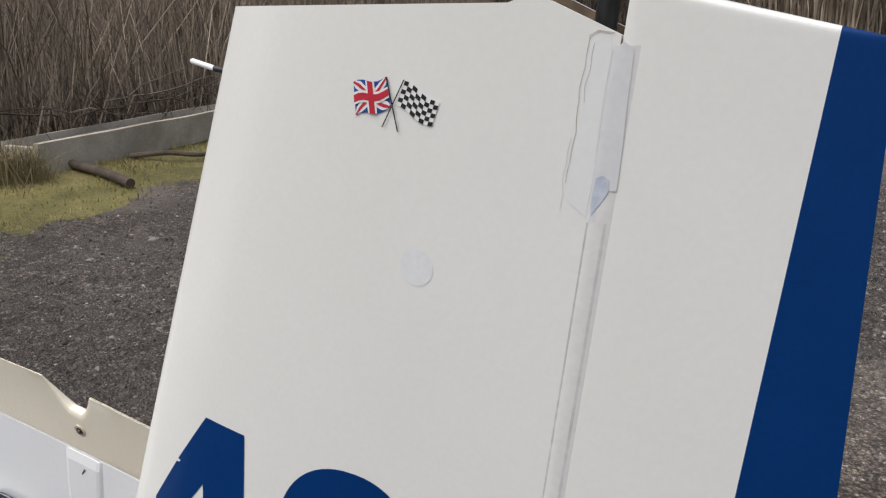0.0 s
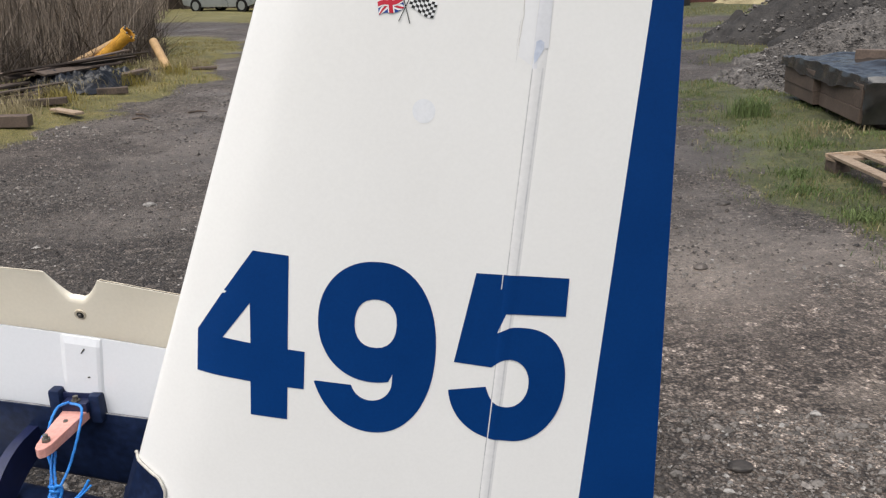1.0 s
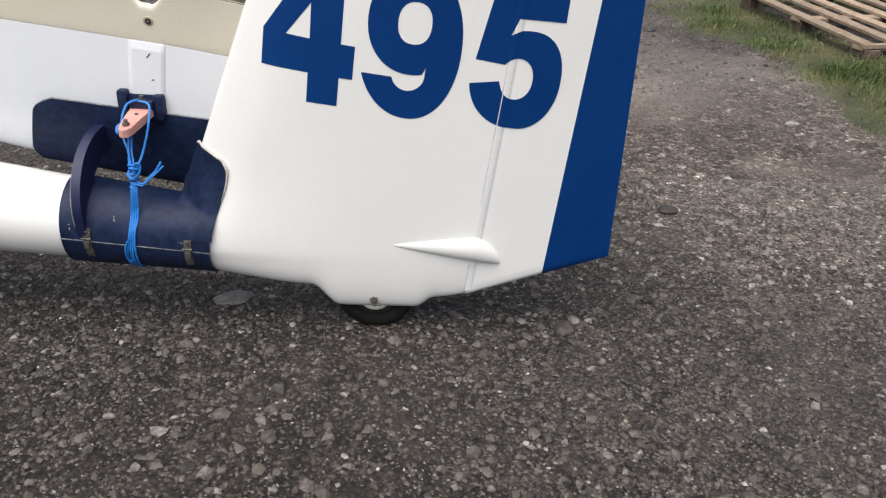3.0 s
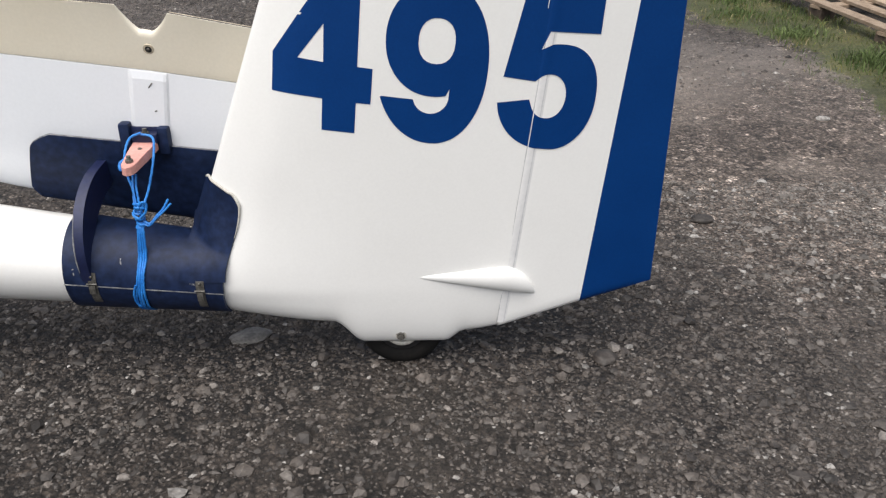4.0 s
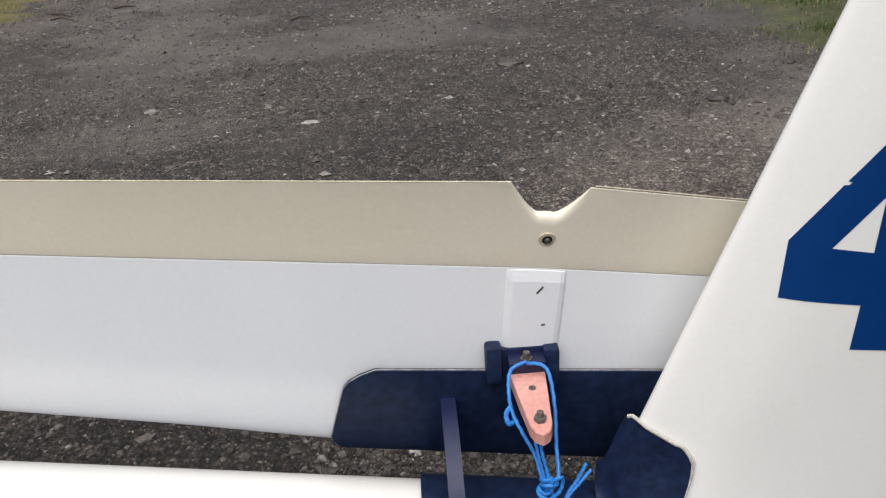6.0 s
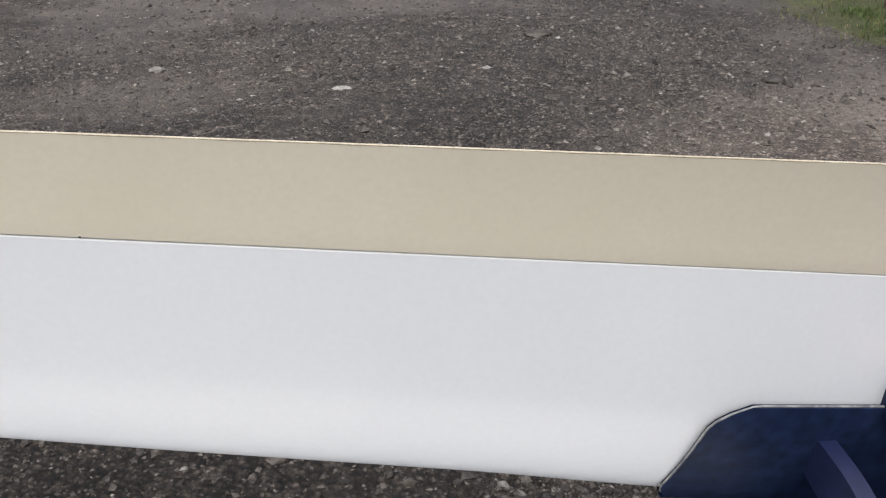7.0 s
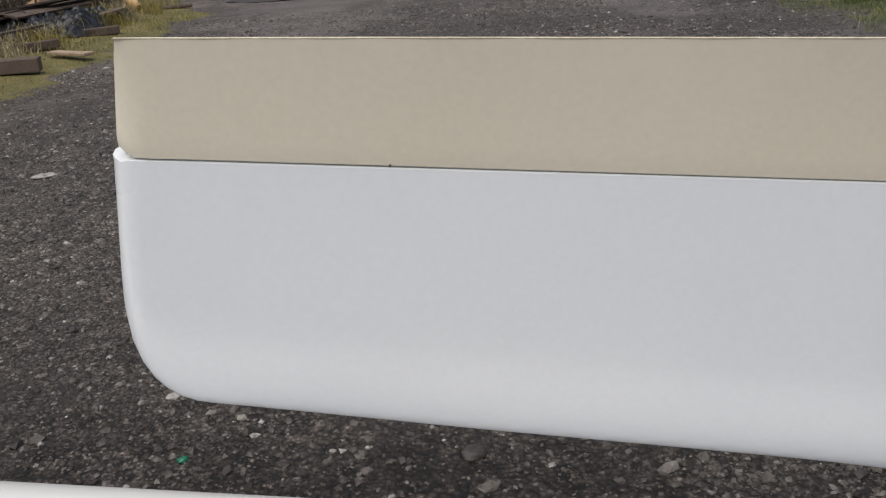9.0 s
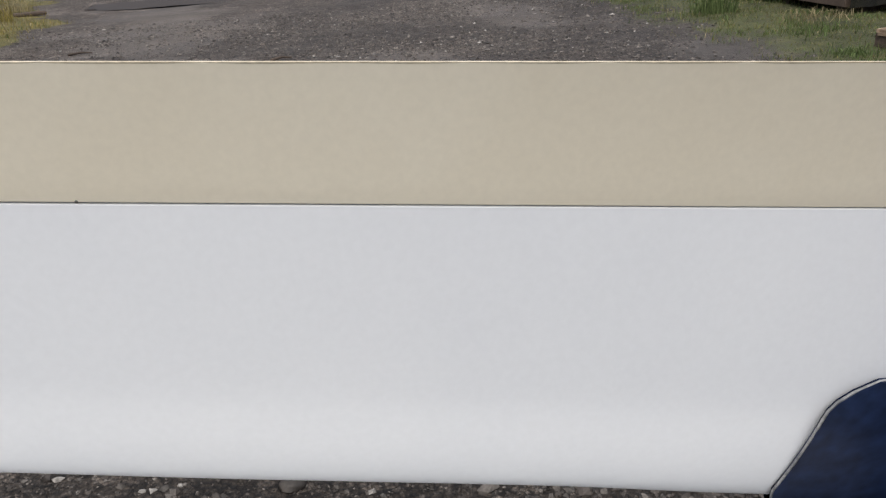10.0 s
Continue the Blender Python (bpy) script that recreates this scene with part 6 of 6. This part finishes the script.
def sow(n, x0, x1, y0, y1, power=1.0):
    px, py = rng.uniform(x0, x1, n), rng.uniform(y0, y1, n)
    tf = np.array([turf_at(float(p), float(q)) for p, q in zip(px, py)])
    ok = rng.uniform(0, 1, n) < tf ** power
    return px[ok], py[ok]


def clumped(px, py, fine, lo):
    """Keep more blades where the turf grows in clumps."""
    d = np.array([0.5 + 0.9 * noise.noise((p * fine, q * fine, 31.0)) + 0.5 * noise.noise((p * fine * 3.1, q * fine * 3.1, 37.0)) for p, q in zip(px.tolist(), py.tolist())]).clip(lo, 1)
    ok = rng.uniform(0, 1, len(px)) < d
    return px[ok], py[ok], d[ok]


def sward(name, px, py, d, lo, hi, wide, mats, pick, label, lean):
    """Short blades in thin turf, long ones in the clumps."""
    for a, b, k in ((0.0, 0.62, 0.55), (0.62, 1.01, 1.0)):
        ok = (d >= a) & (d < b)
        blades(name, px[ok], py[ok], lo * k, hi * k, wide, mats, pick[ok], label, lean)


px, py, d = clumped(*sow(100000, -8.0, -3.9, 2.2, 18.0), 1.7, 0.25)
sward("verge_grass", px, py, d, 0.014, 0.075, 0.0055, [MOSS, GRASS, STRAW], rng.choice([0, 0, 0, 1, 2, 2], len(px)), "short mossy yellow-green grass along the track", 1.1)
px, py, d = clumped(*sow(150000, 1.3, 4.8, 1.0, 9.0), 2.3, 0.12)
kind = np.where(rng.uniform(0, 1, len(px)) < 0.25 + 0.55 * d, 0, rng.choice([1, 1, 1, 2], len(px)))
sward("yard_grass", px, py, d, 0.010, 0.062, 0.0042, [GRASS, DULL_MOSS, STRAW], kind, "rough green grass and moss round the pallet", 1.2)
px, py = sow(14000, 1.4, 5.2, 9.0, 13.0)
blades("yard_grass", px, py, 0.012, 0.05, 0.006, [GRASS, DULL_MOSS, STRAW], rng.choice([0, 0, 0, 0, 1, 1], len(px)), "rough green grass and moss round the pallet")
px, py = sow(16000, 1.5, 9.0, 9.0, 30.0)
blades("far_grass", px, py, 0.03, 0.10, 0.012, [GRASS, DULL_MOSS, STRAW], rng.choice([0, 1, 1, 1, 2], len(px)), "patchy grass at the far end of the yard")


def tuft(cx, cy, r, n, lo, hi, mat, label, lean=0.7):
    q = rng.normal(0, 1, (n, 2)) * r / 2
    blades("grass_tuft", cx + q[:, 0], cy + q[:, 1], lo, hi, 0.006, [mat], np.zeros(n, int), label, lean)


tuft(2.30, 6.7, 0.20, 420, 0.07, 0.25, GRASS, "green rush tuft in the grass", 0.8)
tuft(2.70, 5.75, 0.30, 200, 0.03, 0.11, STRAW, "dry straw tuft by the board stack", 1.6)
for cx, cy, r, n_, top in ((2.12, 3.25, 0.16, 420, 0.07), (2.36, 2.62, 0.20, 600, 0.09), (2.66, 2.45, 0.20, 600, 0.15), (2.05, 4.3, 0.20, 300, 0.07), (2.00, 3.9, 0.14, 220, 0.06), (2.85, 2.25, 0.3, 500, 0.13), (2.55, 1.95, 0.25, 380, 0.09), (2.35, 5.2, 0.25, 300, 0.09)):
    tuft(cx, cy, r, n_, 0.03, top, GRASS, "long green grass clump beside the pallet", 1.2)
tuft(-5.55, 3.45, 0.28, 900, 0.12, 0.42, STRAW, "dry straw tussock at the trough end", 0.9)
for k in range(12):
    tuft(-5.0 - 0.6 * rng.uniform(), 6.3 + 0.5 * k, 0.25, 220, 0.08, 0.26, STRAW if k % 3 else MOSS, "dry straw tussock among the planks", 0.9)


def stems(name, xs, ys, lo, hi, r0, mat, label, lean=0.25, kinks=3, z0=0.0, category="thicket"):
    """Thin leafless stems, each a bent three-sided spike."""
    n = len(xs)
    h = rng.uniform(lo, hi, n)
    a, ln = rng.uniform(0, 2 * np.pi, n), rng.normal(0, lean, n) * h
    r = r0 * rng.uniform(0.5, 1.5, n)
    wob = rng.normal(0, 0.04, (n, kinks + 1, 2)) * h[:, None, None]
    rings = []
    for k in range(kinks + 1):
        q = k / kinks
        cx, cy = xs + np.cos(a) * ln * q ** 1.5 + wob[:, k, 0] * q, ys + np.sin(a) * ln * q ** 1.5 + wob[:, k, 1] * q
        rr = r * (1 - 0.85 * q)
        for m_ in range(3):
            t = 2 * np.pi * m_ / 3
            rings.append(np.stack([cx + rr * math.cos(t), cy + rr * math.sin(t), z0 + h * q], 1))
    v = np.stack(rings, 1).reshape(-1, 3)
    k3 = 3 * (kinks + 1)
    f = []
    for i in (k3 * np.arange(n)).tolist():
        for k in range(kinks):
            for m_ in range(3):
                j = (m_ + 1) % 3
                f.append((i + 3 * k + m_, i + 3 * k + j, i + 3 * k + 3 + j, i + 3 * k + 3 + m_))
    return tagged(raw(name, v.tolist(), f, mat), label, category, kind="stuff")


def belt(n, x0, x1, y0, y1, edge):
    px, py = rng.uniform(x0, x1, n), rng.uniform(y0, y1, n)
    ok = px < np.array([edge(float(q)) for q in py])
    return px[ok], py[ok]


thick_edge = lambda y: -6.75 - 0.35 * math.sin(y * 0.8) - (0.42 * (y - 12.5) if y > 12.5 else 0)
px, py = belt(24000, -14.0, -6.4, -1.0, 22.0, thick_edge)
stems("reed_thicket", px, py, 0.9, 3.2, 0.007, TWIG, "tall dead brown stems in a dense thicket", 0.42)
px, py = belt(9000, -26.0, -8.0, 19.0, 40.0, thick_edge)
stems("far_thicket", px, py, 1.0, 3.4, 0.013, TWIG, "dead brown thicket along the far track", 0.3)
px, py = belt(2600, -16.0, -7.6, -2.0, 24.0, lambda y: thick_edge(y) - 0.8)
stems("thicket_saplings", px, py, 2.5, 5.0, 0.018, TWIG, "leafless grey-brown saplings in the thicket", 0.12, 4)
px, py = belt(5200, -8.6, -6.0, 0.0, 16.0, lambda y: thick_edge(y) + 0.45)
stems("bramble_tangle", px, py, 0.25, 0.85, 0.008, BRAMBLE, "low dark tangle of bramble stems", 0.9, 4)
px, py = rng.uniform(-9, 24, 5200), rng.uniform(37.5, 44, 5200)
stems("far_hedge", px, py, 2.0, 6.0, 0.045, TWIG, "leafless hedge beyond the yard", 0.15, 4, category="hedge")
px, py = rng.uniform(-34, -7, 4200), rng.uniform(40.5, 47, 4200)
stems("far_scrub", px, py, 1.0, 3.5, 0.05, BRAMBLE, "dark scrub at the end of the track", 0.4, 3, category="hedge")

# fallen twigs on the verge edge and along the brambles
tw = random.Random(3)
for i in range(14):
    x, y = -6.3 + tw.uniform(-0.35, 0.25), 3.2 + tw.uniform(0, 4.2)
    ln = tw.uniform(0.6, 1.8)
    bm = bmesh.new()
    p0 = Vector((x, y, 0.35 + tw.uniform(0, 0.35)))
    dv = Vector((tw.uniform(-0.15, 0.15), 1, tw.uniform(-0.15, 0.25))).normalized()
    pts = [p0 + dv * ln * k / 6 + Vector((tw.uniform(-0.04, 0.04), 0, tw.uniform(-0.04, 0.04))) for k in range(7)]
    pts[0].z = 0.05
    tube(bm, pts, [0.012 - 0.0013 * k for k in range(7)], 6)
    solo("dead_twig", bm, TWIG if i % 3 == 0 else DARK_WOOD, "dead grey-brown twig caught in the brambles", "twig", "dead twigs")
for a, b in (((-3.95, 7.2), (-3.7, 7.0)), ((-3.38, 7.22), (-3.20, 7.32)), ((-3.85, 6.9), (-3.6, 6.75)), ((-1.6, 6.0), (-1.45, 6.1))):
    bm = bmesh.new()
    tube(bm, [(a[0], a[1], ground_z(*a) + 0.01), ((a[0] + b[0]) / 2, (a[1] + b[1]) / 2 + 0.02, ground_z(*b) + 0.022), (b[0], b[1], ground_z(*b) + 0.01)], [0.012, 0.010, 0.006], 6)
    solo("stick", bm, DARK_WOOD, "short dark stick lying on the gravel", "twig", "sticks on the track")
